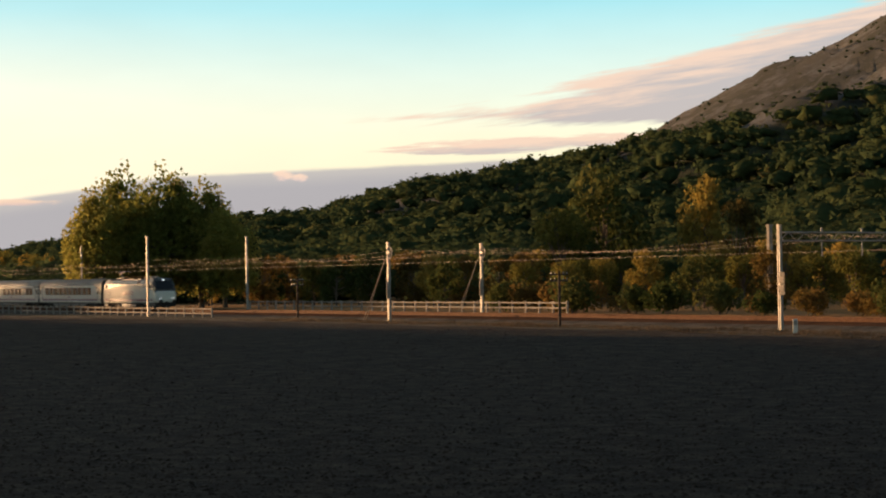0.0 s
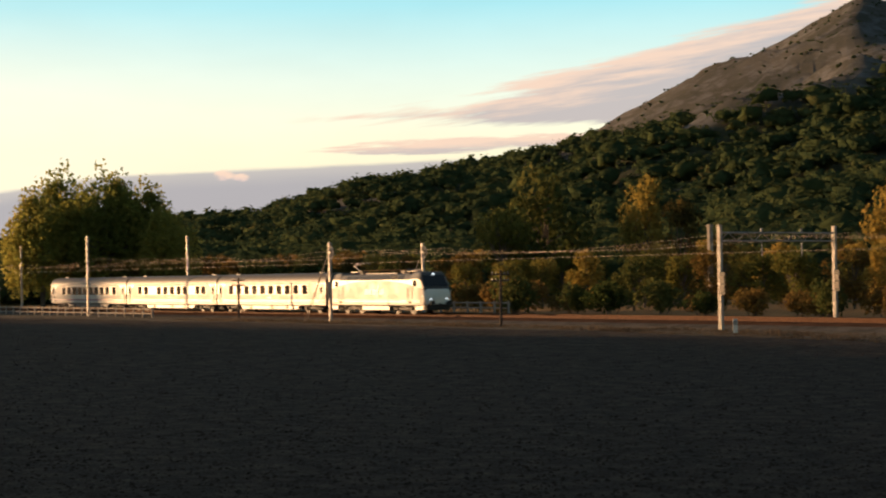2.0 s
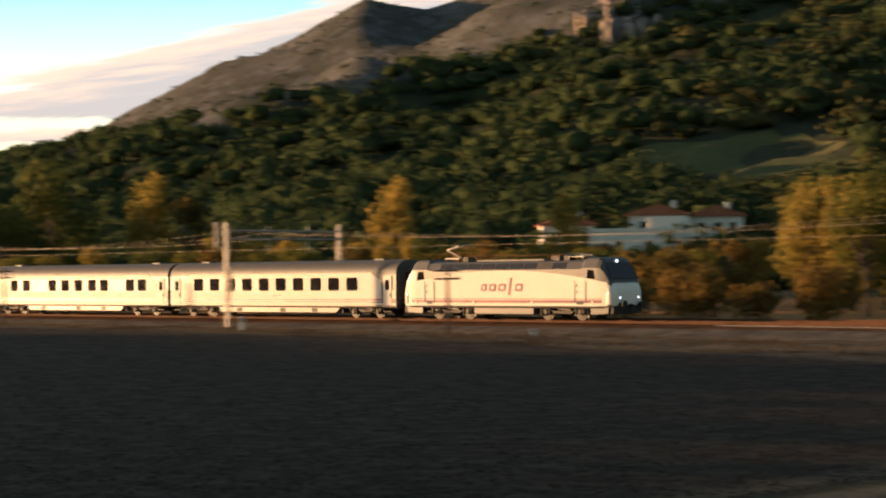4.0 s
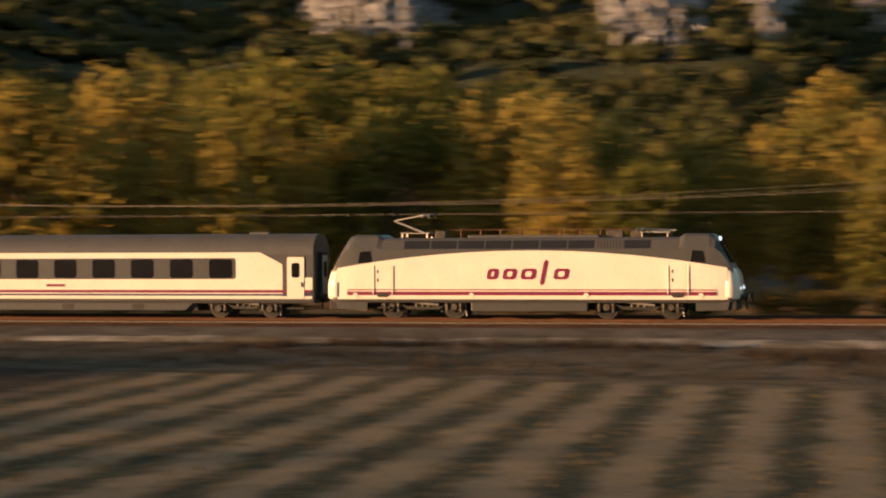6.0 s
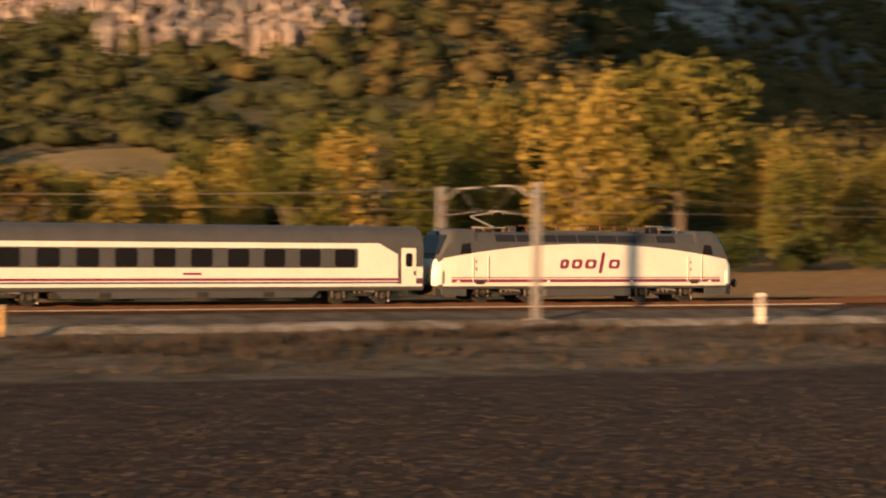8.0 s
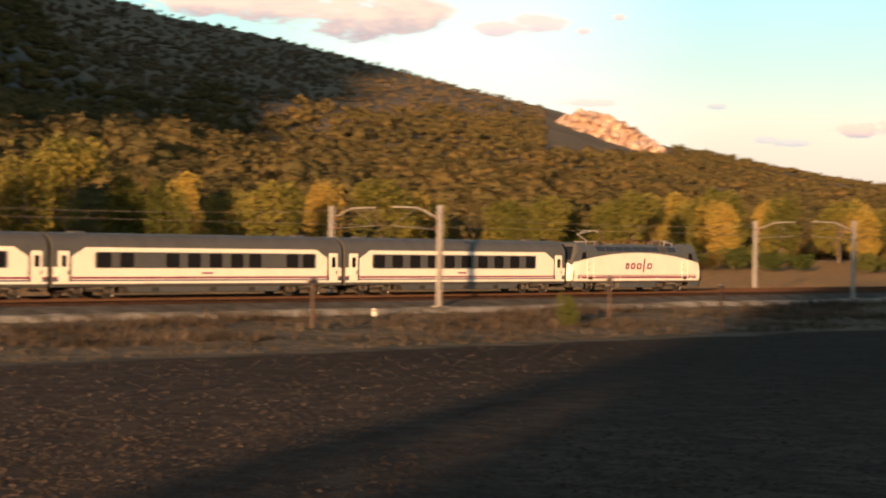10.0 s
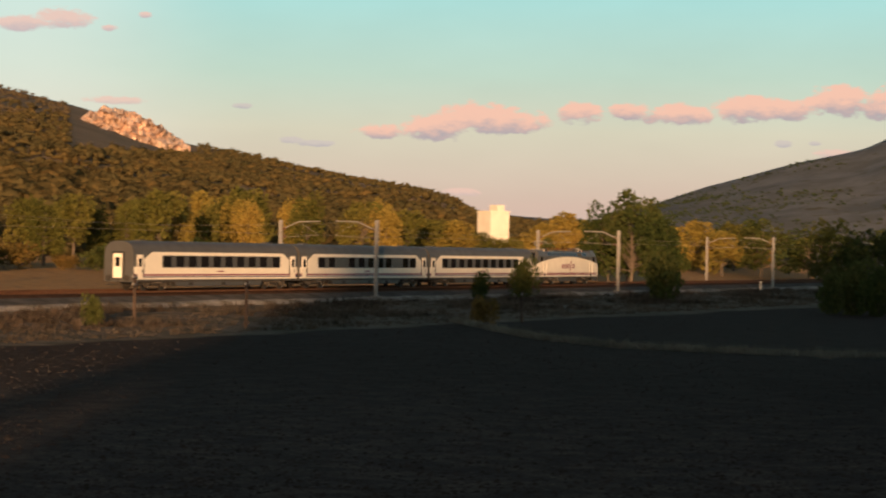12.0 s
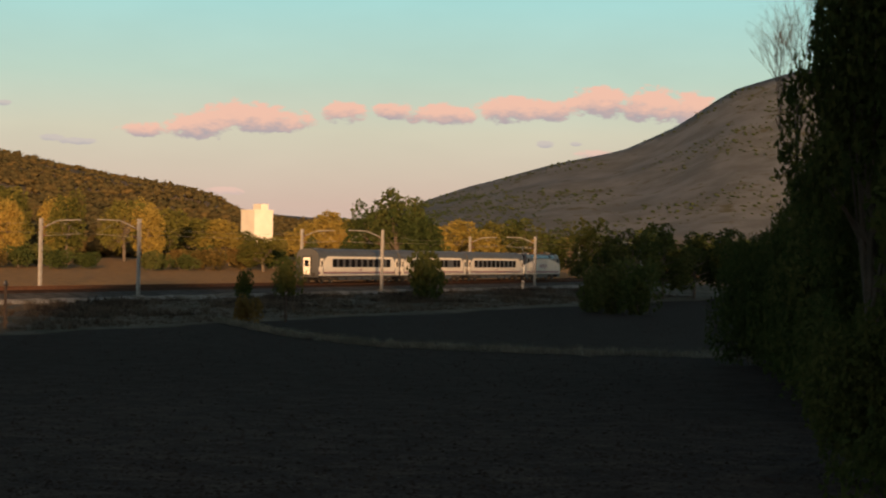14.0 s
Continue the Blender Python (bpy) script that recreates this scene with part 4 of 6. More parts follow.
def shell(stations):
    """A body lofted over (x, half outline) stations, closed at both ends."""
    bm = fresh()
    rings = []
    for x, prof in stations:
        ring = [bm.verts.new((x, -y, z)) for y, z in prof] + [bm.verts.new((x, y, z)) for y, z in prof[-2::-1]]
        rings.append(ring)
    for a, b in zip(rings, rings[1:]):
        for i in range(len(a)):
            j = (i + 1) % len(a)
            bm.faces.new((a[i], a[j], b[j], b[i]))
    bm.faces.new(rings[0]), bm.faces.new(rings[-1][::-1])
    bmesh.ops.recalc_face_normals(bm, faces=bm.faces)
    return bm


def rect(x0, x1, z0, z1, c=0.0):
    if not c:
        return [(x0, z0), (x1, z0), (x1, z1), (x0, z1)]
    return [(x0 + c, z0), (x1 - c, z0), (x1, z0 + c), (x1, z1 - c), (x1 - c, z1), (x0 + c, z1), (x0, z1 - c), (x0, z0 + c)]


def make_bogie(parent, x, base, radius):
    bogie = part("bogie", box(fresh(), x - base / 2 - 0.4, x + base / 2 + 0.4, -0.7, 0.7, 0.5, 0.74, 0.04), BLACK, parent)
    h = base / 2
    for s in (-1, 1):
        y0, y1 = s * 1.02, s * 1.12
        bm = plate(fresh(), [(x - h - 0.55, 0.62), (x - h + 0.45, 0.62), (x - h + 0.75, 0.44), (x + h - 0.75, 0.44), (x + h - 0.45, 0.62), (x + h + 0.55, 0.62), (x + h + 0.55, 0.76), (x + h - 0.35, 0.76), (x + h - 0.7, 0.60), (x - h + 0.7, 0.60), (x - h + 0.35, 0.76), (x - h - 0.55, 0.76)], y0, y1)
        part("side_frame", bm, BLACK, bogie)
        for dx in (-h, h):
            part("axle_box", rod(fresh(), (x + dx, s * 0.98, radius), (x + dx, s * 1.2, radius), 0.19, 0.15, 12), AXLE, bogie)
            for q in (-0.33, 0.33):
                bm = fresh()
                for i in range(5):
                    rod(bm, (x + dx + q, s * 1.12, 0.40 + 0.07 * i), (x + dx + q, s * 1.12, 0.44 + 0.07 * i), 0.105, n=10)
                rod(bm, (x + dx + q, s * 1.12, 0.34), (x + dx + q, s * 1.12, 0.74), 0.05, n=6)
                part("spring", bm, AXLE, bogie)
            part("brake_block", box(fresh(), x + dx - math.copysign(radius + 0.12, dx), x + dx - math.copysign(radius + 0.02, dx), s * 0.85 - 0.08, s * 0.85 + 0.08, 0.3, 0.66), AXLE, bogie) if dx < 0 else part("brake_block", box(fresh(), x + dx - radius - 0.12, x + dx - radius - 0.02, s * 0.85 - 0.08, s * 0.85 + 0.08, 0.3, 0.66), AXLE, bogie)
        for q in (-0.3, 0.0, 0.3):
            part("secondary_spring", rod(fresh(), (x + q, s * 1.06, 0.56), (x + q, s * 1.06, 0.92), 0.10, n=10), AXLE, bogie)
        part("damper", rod(fresh(), (x - 0.55, s * 1.2, 0.80), (x + 0.75, s * 1.2, 0.66), 0.055, n=8), GALVANISED, bogie)
        part("sand_pipe", rod(fresh(), (x + h + 0.5, s * 0.95, 0.75), (x + h + radius, s * 0.9, 0.12), 0.035, n=6), GALVANISED, bogie)
    for dx in (-h, h):
        for s in (-1, 1):
            w = part("wheel", rod(fresh(), (x + dx, s * 0.80, radius), (x + dx, s * 0.93, radius), radius * 0.86, radius * 0.80, 28), WHEEL, bogie)
            bm = rod(fresh(), (x + dx, s * 0.76, radius), (x + dx, s * 0.91, radius), radius, n=28)
            part("tyre", bm, TYRE, w)
        part("axle", rod(fresh(), (x + dx, -0.8, radius), (x + dx, 0.8, radius), 0.09, n=8), BLACK, bogie)


def make_buffers(parent, x, s):
    for y in (-0.875, 0.875):
        b = rod(fresh(), (x, y, 1.04), (x + s * 0.5, y, 1.04), 0.13, 0.11, 12)
        rod(b, (x + s * 0.5, y, 1.04), (x + s * 0.57, y, 1.04), 0.24, n=14)
        part("buffer", b, BLACK, parent)
    c = rod(fresh(), (x, 0, 0.98), (x + s * 0.45, 0, 0.95), 0.08, n=8)
    rod(c, (x + s * 0.3, 0.1, 0.98), (x + s * 0.35, 0.1, 0.45), 0.05, n=8)
    part("coupling", c, BLACK, parent)


def make_pantograph(parent, x, up, s):
    top = part("pantograph", box(fresh(), x - 0.7, x + 0.7, -0.6, 0.6, 4.0, 4.06), GALVANISED, parent)
    for dx in (-0.6, 0.6):
        for y in (-0.5, 0.5):
            part("insulator", rod(fresh(), (x + dx, y, 3.77), (x + dx, y, 4.0), 0.08, n=8), PORCELAIN, top)
    knee = (x - s * 1.15, 0, 4.62) if up else (x - s * 0.9, 0, 4.12)
    head = (x + s * 0.55, 0, 4.92) if up else (x + s * 0.7, 0, 4.2)
    part("lower_arm", rod(fresh(), (x + s * 0.3, 0, 4.05), knee, 0.05, n=8), GALVANISED, top)
    bm = fresh()
    for y in (-0.35, 0.35):
        rod(bm, (knee[0], 0, knee[2]), (head[0], y, head[2]), 0.03, n=6)
    part("upper_arm", bm, GALVANISED, top)
    bm = fresh()
    for dx in (-0.14, 0.14):
        rod(bm, (head[0] + dx, -0.6, head[2]), (head[0] + dx, 0.6, head[2]), 0.03, n=6)
        for y in (-1, 1):
            rod(bm, (head[0] + dx, y * 0.6, head[2]), (head[0] + dx, y * 0.85, head[2] - 0.18), 0.025, n=6)
    part("collector_head", bm, GALVANISED, top)


def make_loco():
    top = empty("locomotive")
    W = 1.46

    def sec(w, z1, rz, z0=0.78):
        """Half outline: upright side, a slanted shoulder that carries the glazed panels, a flat roof."""
        q = min(1.0, (z1 - rz) / 0.5)
        return [(w - 0.06, z0), (w, z0 + 0.12), (w, 1.6), (w - 0.02, rz), (w - 0.10 - 0.16 * q, z1 - 0.10 * q), (w - 0.18 - 0.2 * q, z1 - 0.03 * q), (w - 0.5, z1), (0, z1)]
    half = [(0, 3.80, 3.24, W), (7.0, 3.80, 3.24, W), (7.25, 3.96, 3.30, W), (8.35, 3.95, 3.30, W), (8.62, 3.84, 3.28, W - 0.01), (8.95, 3.32, 3.02, W - 0.03), (9.28, 2.74, 2.52, W - 0.06), (9.44, 2.42, 2.26, W - 0.1)]
    st = [(-x, sec(w, a, b)) for x, a, b, w in half[:0:-1]] + [(x, sec(w, a, b)) for x, a, b, w in half]
    part("body", shell(st), GREY, top, "slate grey body with raked cabs")
    LX, LW = (0, 8.35, 8.62, 8.95, 9.28, 9.44), (W, W, W - 0.01, W - 0.03, W - 0.06, W - 0.1)

    def arch(x):
        return 3.2 - 0.0096 * x * x

    for s in (-1, 1):
        # white flank with an arched upper edge
        bm = fresh()
        n = 44
        rows = []
        for i in range(n + 1):
            x = -9.2 + 18.4 * i / n
            t, b, y = arch(x), 0.93, s * (float(np.interp(abs(x), LX, LW)) + 0.012)
            rows.append([bm.verts.new((x, y, b + (t - b) * q)) for q in (0, 0.2, 0.45, 0.75, 1)])
        for a, b in zip(rows, rows[1:]):
            for i in range(4):
                bm.faces.new((a[i], b[i], b[i + 1], a[i + 1]))
        bmesh.ops.recalc_face_normals(bm, faces=bm.faces)
        bmesh.ops.solidify(bm, geom=bm.faces[:], thickness=0.02)
        part("flank", bm, WHITE, top, "white flank with an arched upper edge")
        y, y2 = s * W, s * (W + 0.03)
        for z, h in ((1.12, 0.17), (1.345, 0.05)):
            part("stripe", plate(fresh(), rect(-8.7, 8.7, z, z + h), y, y2), PURPLE, top)
        for x in (-8.3, -2.7, 2.7, 8.0):
            part("lifting_point", rod(fresh(), (x, s * W, 1.13), (x, s * (W + 0.045), 1.13), 0.11, n=14), WHITE, top)
        # operator's mark, as plain slanted shapes
        for x0, x1, z0, z1 in ((-1.95, -1.42, 1.86, 2.36), (-1.2, -0.56, 1.86, 2.36), (-0.34, 0.36, 1.86, 2.36), (0.62, 0.82, 1.58, 2.78), (1.2, 1.9, 1.86, 2.36)):
            out = [(px + 0.2 * (pz - 2.1), pz) for px, pz in (rect(x0, x1, z0, z1, 0.1) if s < 0 else rect(-x1, -x0, z0, z1, 0.1))]
            mark = part("operator_mark", plate(fresh(), out, y, y2), PURPLE, top)
            if x1 - x0 > 0.4:
                inn = [(px + 0.2 * (pz - 2.1), pz) for px, pz in (rect(x0 + 0.2, x1 - 0.2, z0 + 0.13, z1 - 0.13, 0.05) if s < 0 else rect(-x1 + 0.2, -x0 - 0.2, z0 + 0.13, z1 - 0.13, 0.05))]
                part("mark_field", plate(fresh(), inn, s * (W + 0.02), s * (W + 0.034)), WHITE, mark)
        for x in (-6.95, 6.95):
            door = part("cab_door", plate(fresh(), rect(x - 0.38, x + 0.38, 1.0, 2.58, 0.04), y, s * (W + 0.022)), WHITE, top)
            for dx in (-0.46, 0.46):
                part("handrail", rod(fresh(), (x + dx, s * (W + 0.05), 1.15), (x + dx, s * (W + 0.05), 2.5), 0.022, n=6), WHITE, door)
            for z in (1.75, 2.15):
                part("door_handle", box(fresh(), x - 0.29, x - 0.23, min(y, s * (W + 0.04)), max(y, s * (W + 0.04)), z, z + 0.16), AXLE, door)
            part("foothold", plate(fresh(), rect(x - 0.3, x + 0.3, 1.02, 1.24, 0.08), y, s * (W + 0.036)), BLACK, door)
            part("step", box(fresh(), x - 0.3, x + 0.3, min(s * 1.2, s * 1.42), max(s * 1.2, s * 1.42), 0.5, 0.56), BLACK, door)
        for q in (-1, 1):
            part("cab_window", plate(fresh(), [(q * 7.52, 2.66), (q * 8.18, 2.62), (q * 8.06, 3.16), (q * 7.60, 3.20)], s * (W - 0.04), s * (W + 0.016)), GLASS, top)
            part("end_apron", plate(fresh(), [(q * 7.75, 0.40), (q * 9.2, 0.46), (q * 9.3, 0.93), (q * 7.75, 0.93)], s * (W - 0.16), s * (W - 0.08)), GREY, top)
        # the glazed shoulder panels, one of them louvred
        def on_slope(t, lift):
            a, b = (W - 0.02, 3.24), (W - 0.26, 3.70)
            return s * (a[0] + (b[0] - a[0]) * t + 0.88 * lift), a[1] + (b[1] - a[1]) * t + 0.46 * lift

        def slope_panel(name, x0, x1, mat, lift, parent=top):
            v = [(x, *on_slope(t, l)) for l in (-0.02, lift) for x, t in ((x0, 0.1), (x1, 0.1), (x1, 0.92), (x0, 0.92))]
            return raw(name, v, [(0, 3, 2, 1), (4, 5, 6, 7), (0, 1, 5, 4), (1, 2, 6, 5), (2, 3, 7, 6), (3, 0, 4, 7)], mat, parent)
        for i in range(9):
            x = -5.95 + i * 1.3
            louvred = i == 7
            panel = slope_panel("shoulder_panel", x, x + (1.22 if not louvred else 1.22), ROOF if louvred else PANEL, 0.012)
            if louvred:
                for j in range(8):
                    slope_panel("louvre", x + 0.06 + 0.145 * j, x + 0.13 + 0.145 * j, BLACK, 0.022, panel)
        part("sole_bar", box(fresh(), -2.75, 2.75, min(s * 0.9, s * 1.36), max(s * 0.9, s * 1.36), 0.36, 0.93, 0.05), GREY, top)
    for s in (-1, 1):
        cap = [(s * 9.1, sec(W - 0.028, 2.46, 2.36, 0.93)), (s * 9.36, sec(W - 0.055, 2.42, 2.2, 0.93)), (s * 9.56, sec(W - 0.14, 2.28, 1.98, 0.93)), (s * 9.70, sec(W - 0.30, 2.02, 1.72, 0.95)), (s * 9.75, sec(W - 0.42, 1.7, 1.55, 1.0))]
        part("nose_cap", shell(cap), WHITE, top, "white rounded lower nose", True)
        v = [(s * 8.80, -1.08, 3.60), (s * 8.80, 1.08, 3.60), (s * 9.37, 1.22, 2.60), (s * 9.37, -1.22, 2.60)]
        w = [(x + s * 0.05, y, z + 0.03) for x, y, z in v]
        raw("windscreen", v + w, [(0, 1, 2, 3), (4, 7, 6, 5), (0, 4, 5, 1), (1, 5, 6, 2), (2, 6, 7, 3), (3, 7, 4, 0)], GLASS, top)
        part("bumper_beam", box(fresh(), min(s * 9.1, s * 9.62), max(s * 9.1, s * 9.62), -1.3, 1.3, 0.42, 0.92, 0.06), BLACK, top)
        make_buffers(top, s * 9.62, s)
        for y in (-0.85, 0.85):
            part("headlight", rod(fresh(), (s * 9.72, y, 1.45), (s * 9.775, y, 1.45), 0.075, n=14), LAMP if s > 0 else GLASS, top)
        part("top_lamp", rod(fresh(), (s * 8.70, 0, 3.72), (s * 8.79, 0, 3.72), 0.10, n=14), LAMP if s > 0 else GLASS, top)
    for x in (-5.1, 5.1):
        make_bogie(top, x, 3.0, 0.56)
    make_pantograph(top, -5.6, True, 1)
    make_pantograph(top, 5.8, False, -1)
    bm = fresh()
    for i in range(9):
        x = -3.4 + i * 0.95
        rod(bm, (x, -0.35, 3.76), (x, -0.35, 4.16), 0.06, n=8)
    rod(bm, (-4.0, -0.35, 4.17), (4.8, -0.35, 4.17), 0.025, n=6)
    part("roof_busbar", bm, RAIL, top)
    part("roof_hatch", box(fresh(), -3.0, 3.2, -0.8, 0.8, 3.78, 3.92, 0.04), ROOF, top)
    for x, d in ((-4.4, 0.5), (3.9, 0.8), (4.9, 0.5)):
        part("roof_switchgear", box(fresh(), x - d / 2, x + d / 2, -0.5, 0.1, 3.78, 4.12, 0.05), AXLE, top)
    return tagged(top, "white and slate grey electric locomotive with plum stripes", "locomotive")


def lamp_material():
    m = bpy.data.materials.new("headlamp")
    m.use_nodes = True
    k = Nodes(m.node_tree)
    e = k.node("ShaderNodeEmission")
    e.inputs[0].default_value, e.inputs[1].default_value = (0.85, 0.92, 1.0, 1), 0.8
    k.put(k.node("ShaderNodeOutputMaterial").inputs[0], e.outputs[0])
    return m


LAMP = lamp_material()


def make_coach(windows, label):
    """A coach 26.4 m over buffers. windows: where the window centres stand along the side."""
    top = empty("passenger_coach")
    W, E = 1.42, 13.02
    prof = section(W, 0.72, 4.02, 3.02)
    part("body", shell([(-E, prof), (E, prof)]), GREY, top, "slate grey body shell", False)
    roof = [(y + 0.012, z + 0.012) for y, z in prof[3:]]
    bm = fresh()
    xs = [-E + 0.02 + (2 * E - 0.04) * i / 26 for i in range(27)]
    ring = [[bm.verts.new((x, sy * y, z)) for sy, (y, z) in [(-1, q) for q in roof] + [(1, q) for q in roof[-2::-1]]] for x in xs]
    for a, b in zip(ring, ring[1:]):
        for i in range(len(a) - 1):
            bm.faces.new((a[i], b[i], b[i + 1], a[i + 1]))
    bmesh.ops.recalc_face_normals(bm, faces=bm.faces)
    part("roof", bm, ROOF, top, "dusty grey rounded roof", True)
    for i in range(27):
        if i in (3, 23):
            x = xs[i]
            part("roof_vent", box(fresh(), x - 0.5, x + 0.5, -0.3, 0.3, 3.98, 4.12, 0.04), ROOF, top)
    for s in (-1, 1):
        y0, y1, y2 = s * (W - 0.02), s * (W + 0.012), s * (W + 0.022)
        # white flank, cut back at its upper ends, in three strips round the grey window band
        part("flank", plate(fresh(), [(-11.5, 0.93), (11.5, 0.93), (11.5, 2.58), (10.4, 3.15), (-10.4, 3.15), (-11.5, 2.58)], y0, y1), WHITE, top, "white flank panel with chamfered upper corners")
        band0, band1 = min(windows) - 0.75, max(windows) + 0.75
        part("window_band", plate(fresh(), rect(band0, band1, 1.88, 2.88, 0.08), y0, y2), GREY, top)
        for x in windows:
            part("window", plate(fresh(), rect(x - 0.58, x + 0.58, 1.93, 2.83, 0.1), y0, s * (W + 0.03)), GLASS, top)
        for z, h, mat in ((1.23, 0.13, PURPLE), (1.085, 0.09, NAVY)):
            part("stripe", plate(fresh(), rect(-12.9, 12.9, z, z + h), y0, s * (W + 0.027)), mat, top)
        part("skirt_line", plate(fresh(), rect(-12.95, 12.95, 0.93, 1.06), y0, s * (W + 0.008)), WHITE, top)
        for x in (-12.15, 12.15):
            door = part("door", plate(fresh(), rect(x - 0.42, x + 0.42, 0.95, 2.92, 0.05), y0, s * (W + 0.033)), WHITE, top, "white entrance door")
            part("door_window", plate(fresh(), rect(x - 0.2, x + 0.2, 1.95, 2.65, 0.07), y0, s * (W + 0.042)), GLASS, door)
            part("door_handle", box(fresh(), x + 0.28, x + 0.36, min(y0, s * (W + 0.06)), max(y0, s * (W + 0.06)), 1.5, 1.72), BLACK, door)
            q = math.copysign(1, x)
            part("end_panel", plate(fresh(), rect(min(q * 12.6, q * 12.98), max(q * 12.6, q * 12.98), 1.36, 1.95), y0, s * (W + 0.012)), WHITE, top)
            part("door_step", box(fresh(), x - 0.42, x + 0.42, min(s * 1.15, s * 1.45), max(s * 1.15, s * 1.45), 0.45, 0.52), BLACK, door)
        part("skirt", plate(fresh(), [(-6.6, 0.38), (6.6, 0.38), (7.0, 0.74), (-7.0, 0.74)], s * (W - 0.12), s * (W - 0.06)), GREY, top)
        for x in (-4.5, 0.6, 4.2):
            part("equipment_hatch", plate(fresh(), rect(x - 0.3, x + 0.3, 0.42, 0.68), s * (W - 0.07), s * (W - 0.045)), BLACK, top)
        part("emblem", plate(fresh(), rect(-0.5, 0.5, 1.52, 1.64, 0.03), y0, s * (W + 0.02)), PURPLE, top)
    part("underframe", box(fresh(), -7.2, 7.2, -1.2, 1.2, 0.35, 0.78, 0.04), BLACK, top)
    for s in (-1, 1):
        part("gangway_bellows", box(fresh(), min(s * E, s * 13.2), max(s * E, s * 13.2), -0.55, 0.55, 0.95, 3.15, 0.06), RUBBER, top)
        part("end_door", box(fresh(), min(s * 13.2, s * 13.21), max(s * 13.2, s * 13.21), -0.42, 0.42, 1.05, 3.0), WHITE, top)
        part("end_window", box(fresh(), min(s * 13.205, s * 13.225), max(s * 13.205, s * 13.225), -0.24, 0.24, 1.95, 2.7), GLASS, top)
        make_buffers(top, s * 12.7, s)
        make_bogie(top, s * 9.5, 2.56, 0.46)
    return tagged(top, label, "train coach", "coaches of the train")


loco = make_loco()
WINDOWS_A = [-9.4 + 1.98 * i for i in range(10)]
coach_a = make_coach(WINDOWS_A, "white and slate grey passenger coach with a row of ten windows")
coach_b = make_coach([-8.9, -7.0, -3.1, -1.2, 0.75, 2.7, 4.4, 8.0, 9.6], "white and slate grey passenger coach with unevenly spaced windows")
coach_c = make_coach([-8.2 + 1.9 * i for i in range(9)] + [9.2], "white and slate grey passenger coach at the end of the train")

# ---- trees behind the line ----
gold_a = make_tree("golden_poplar", 15, 8.5, "poplar", GOLD, 1, 1900, 0.36, "tall golden poplar with upright plumes, in autumn leaf")
gold_b = make_tree("golden_tree", 12, 8.5, "round", GOLD, 2, 1700, 0.35, "golden broadleaf tree in autumn leaf")
olive_a = make_tree("olive_green_tree", 13, 9.5, "round", OLIVE, 3, 1700, 0.35, "olive green broadleaf tree turning yellow")
olive_b = make_tree("olive_green_poplar", 16, 9, "poplar", OLIVE, 4, 1900, 0.36, "tall green poplar turning yellow")
green_a = make_tree("green_tree", 12, 10, "round", GREEN, 5, 1700, 0.37, "dark green tree with a round crown")
russet_a = make_tree("russet_tree", 10, 7.5, "round", RUSSET, 6, 1400, 0.32, "russet brown tree thinning in autumn")
broad_a = make_tree("spreading_poplar", 20, 12, "fan", AMBER, 9, 7500, 0.36, "spreading poplar in a clump, leaves turning golden")
bush_a = make_tree("russet_bush", 4, 6, "bush", RUSSET, 7, 800, 0.26, "russet brown bush at the foot of the trees", "bush")
bush_b = make_tree("green_bush", 4, 6, "bush", GREEN, 8, 800, 0.26, "dense dark green bush beside the line", "bush")


def place(proto, az, top_el, d, width=None, sink=0.0):
    """Stand a tree at an azimuth and distance so that its top reaches the given height over the eye's level."""
    x, y = polar(az, d)
    ob = proto["size"]
    h = EYE + d * math.tan(radians(top_el)) - float(land_z(x, y))
    sz = max(0.25, h / ob[0])
    sx = sz * RNG.uniform(0.9, 1.15) if width is None else width / ob[1]
    return stand(proto, x, y, RNG.uniform(0, 6.28), sx, sz, sink)


for ob, h, w in ((gold_a, 15, 7.5), (gold_b, 11.6, 8.5), (olive_a, 12.6, 9.5), (olive_b, 16, 8), (green_a, 11.6, 10), (russet_a, 9.7, 7.5), (broad_a, 19.5, 12), (bush_a, 3.6, 6), (bush_b, 3.6, 6)):
    ob["size"] = (h, w)
# the big trees that stand out
for az, el, d, w in ((-69.4, 2.55, 330, 10), (-68.75, 3.0, 336, 11), (-67.8, 2.98, 330, 12), (-66.9, 2.6, 332, 11), (-66.3, 2.0, 326, 9)):
    place(broad_a, az, el, d, w * 1.15)
place(green_a, -56.5, 2.65, 300, 13.5)
place(olive_a, -57.6, 1.9, 290, 9)
place(gold_b, -53.95, 2.35, 285, 8.5), place(russet_a, -53.1, 1.9, 280, 7)
place(gold_b, -47.7, 2.2, 262, 8.0), place(gold_b, -43.3, 1.7, 255, 5.5)
# the belt of trees along the far side of the line
TOPS = [(-72, 0.9), (-64, 0.7), (-58, 0.6), (-50, 0.75), (-44.5, 0.6), (-38.6, 0.6), (-37.4, 2.3), (-34, 3.0), (-24, 4.6), (-14, 5.6), (-11, 5.9), (-9.5, 4.9), (-7.2, 2.9), (-5.8, 3.8), (-4.6, 3.0), (-3.4, 4.0), (-2.1, 4.7), (-0.8, 4.0), (1.5, 3.4), (3.8, 4.2), (5.7, 3.6), (7.5, 3.2), (9.7, 3.9), (13, 3.5), (16, 2.2), (21, 1.8), (25, 3.2),
        (30, 4.3), (36, 4.9), (37.4, 3.1), (39, 3.3), (42.9, 2.4), (45, 1.6), (48.3, 1.9), (52, 1.4), (55.9, 1.55), (60.3, 1.65), (62, 1.2), (66, 0.8), (72, 0.6), (78, 0.5)]
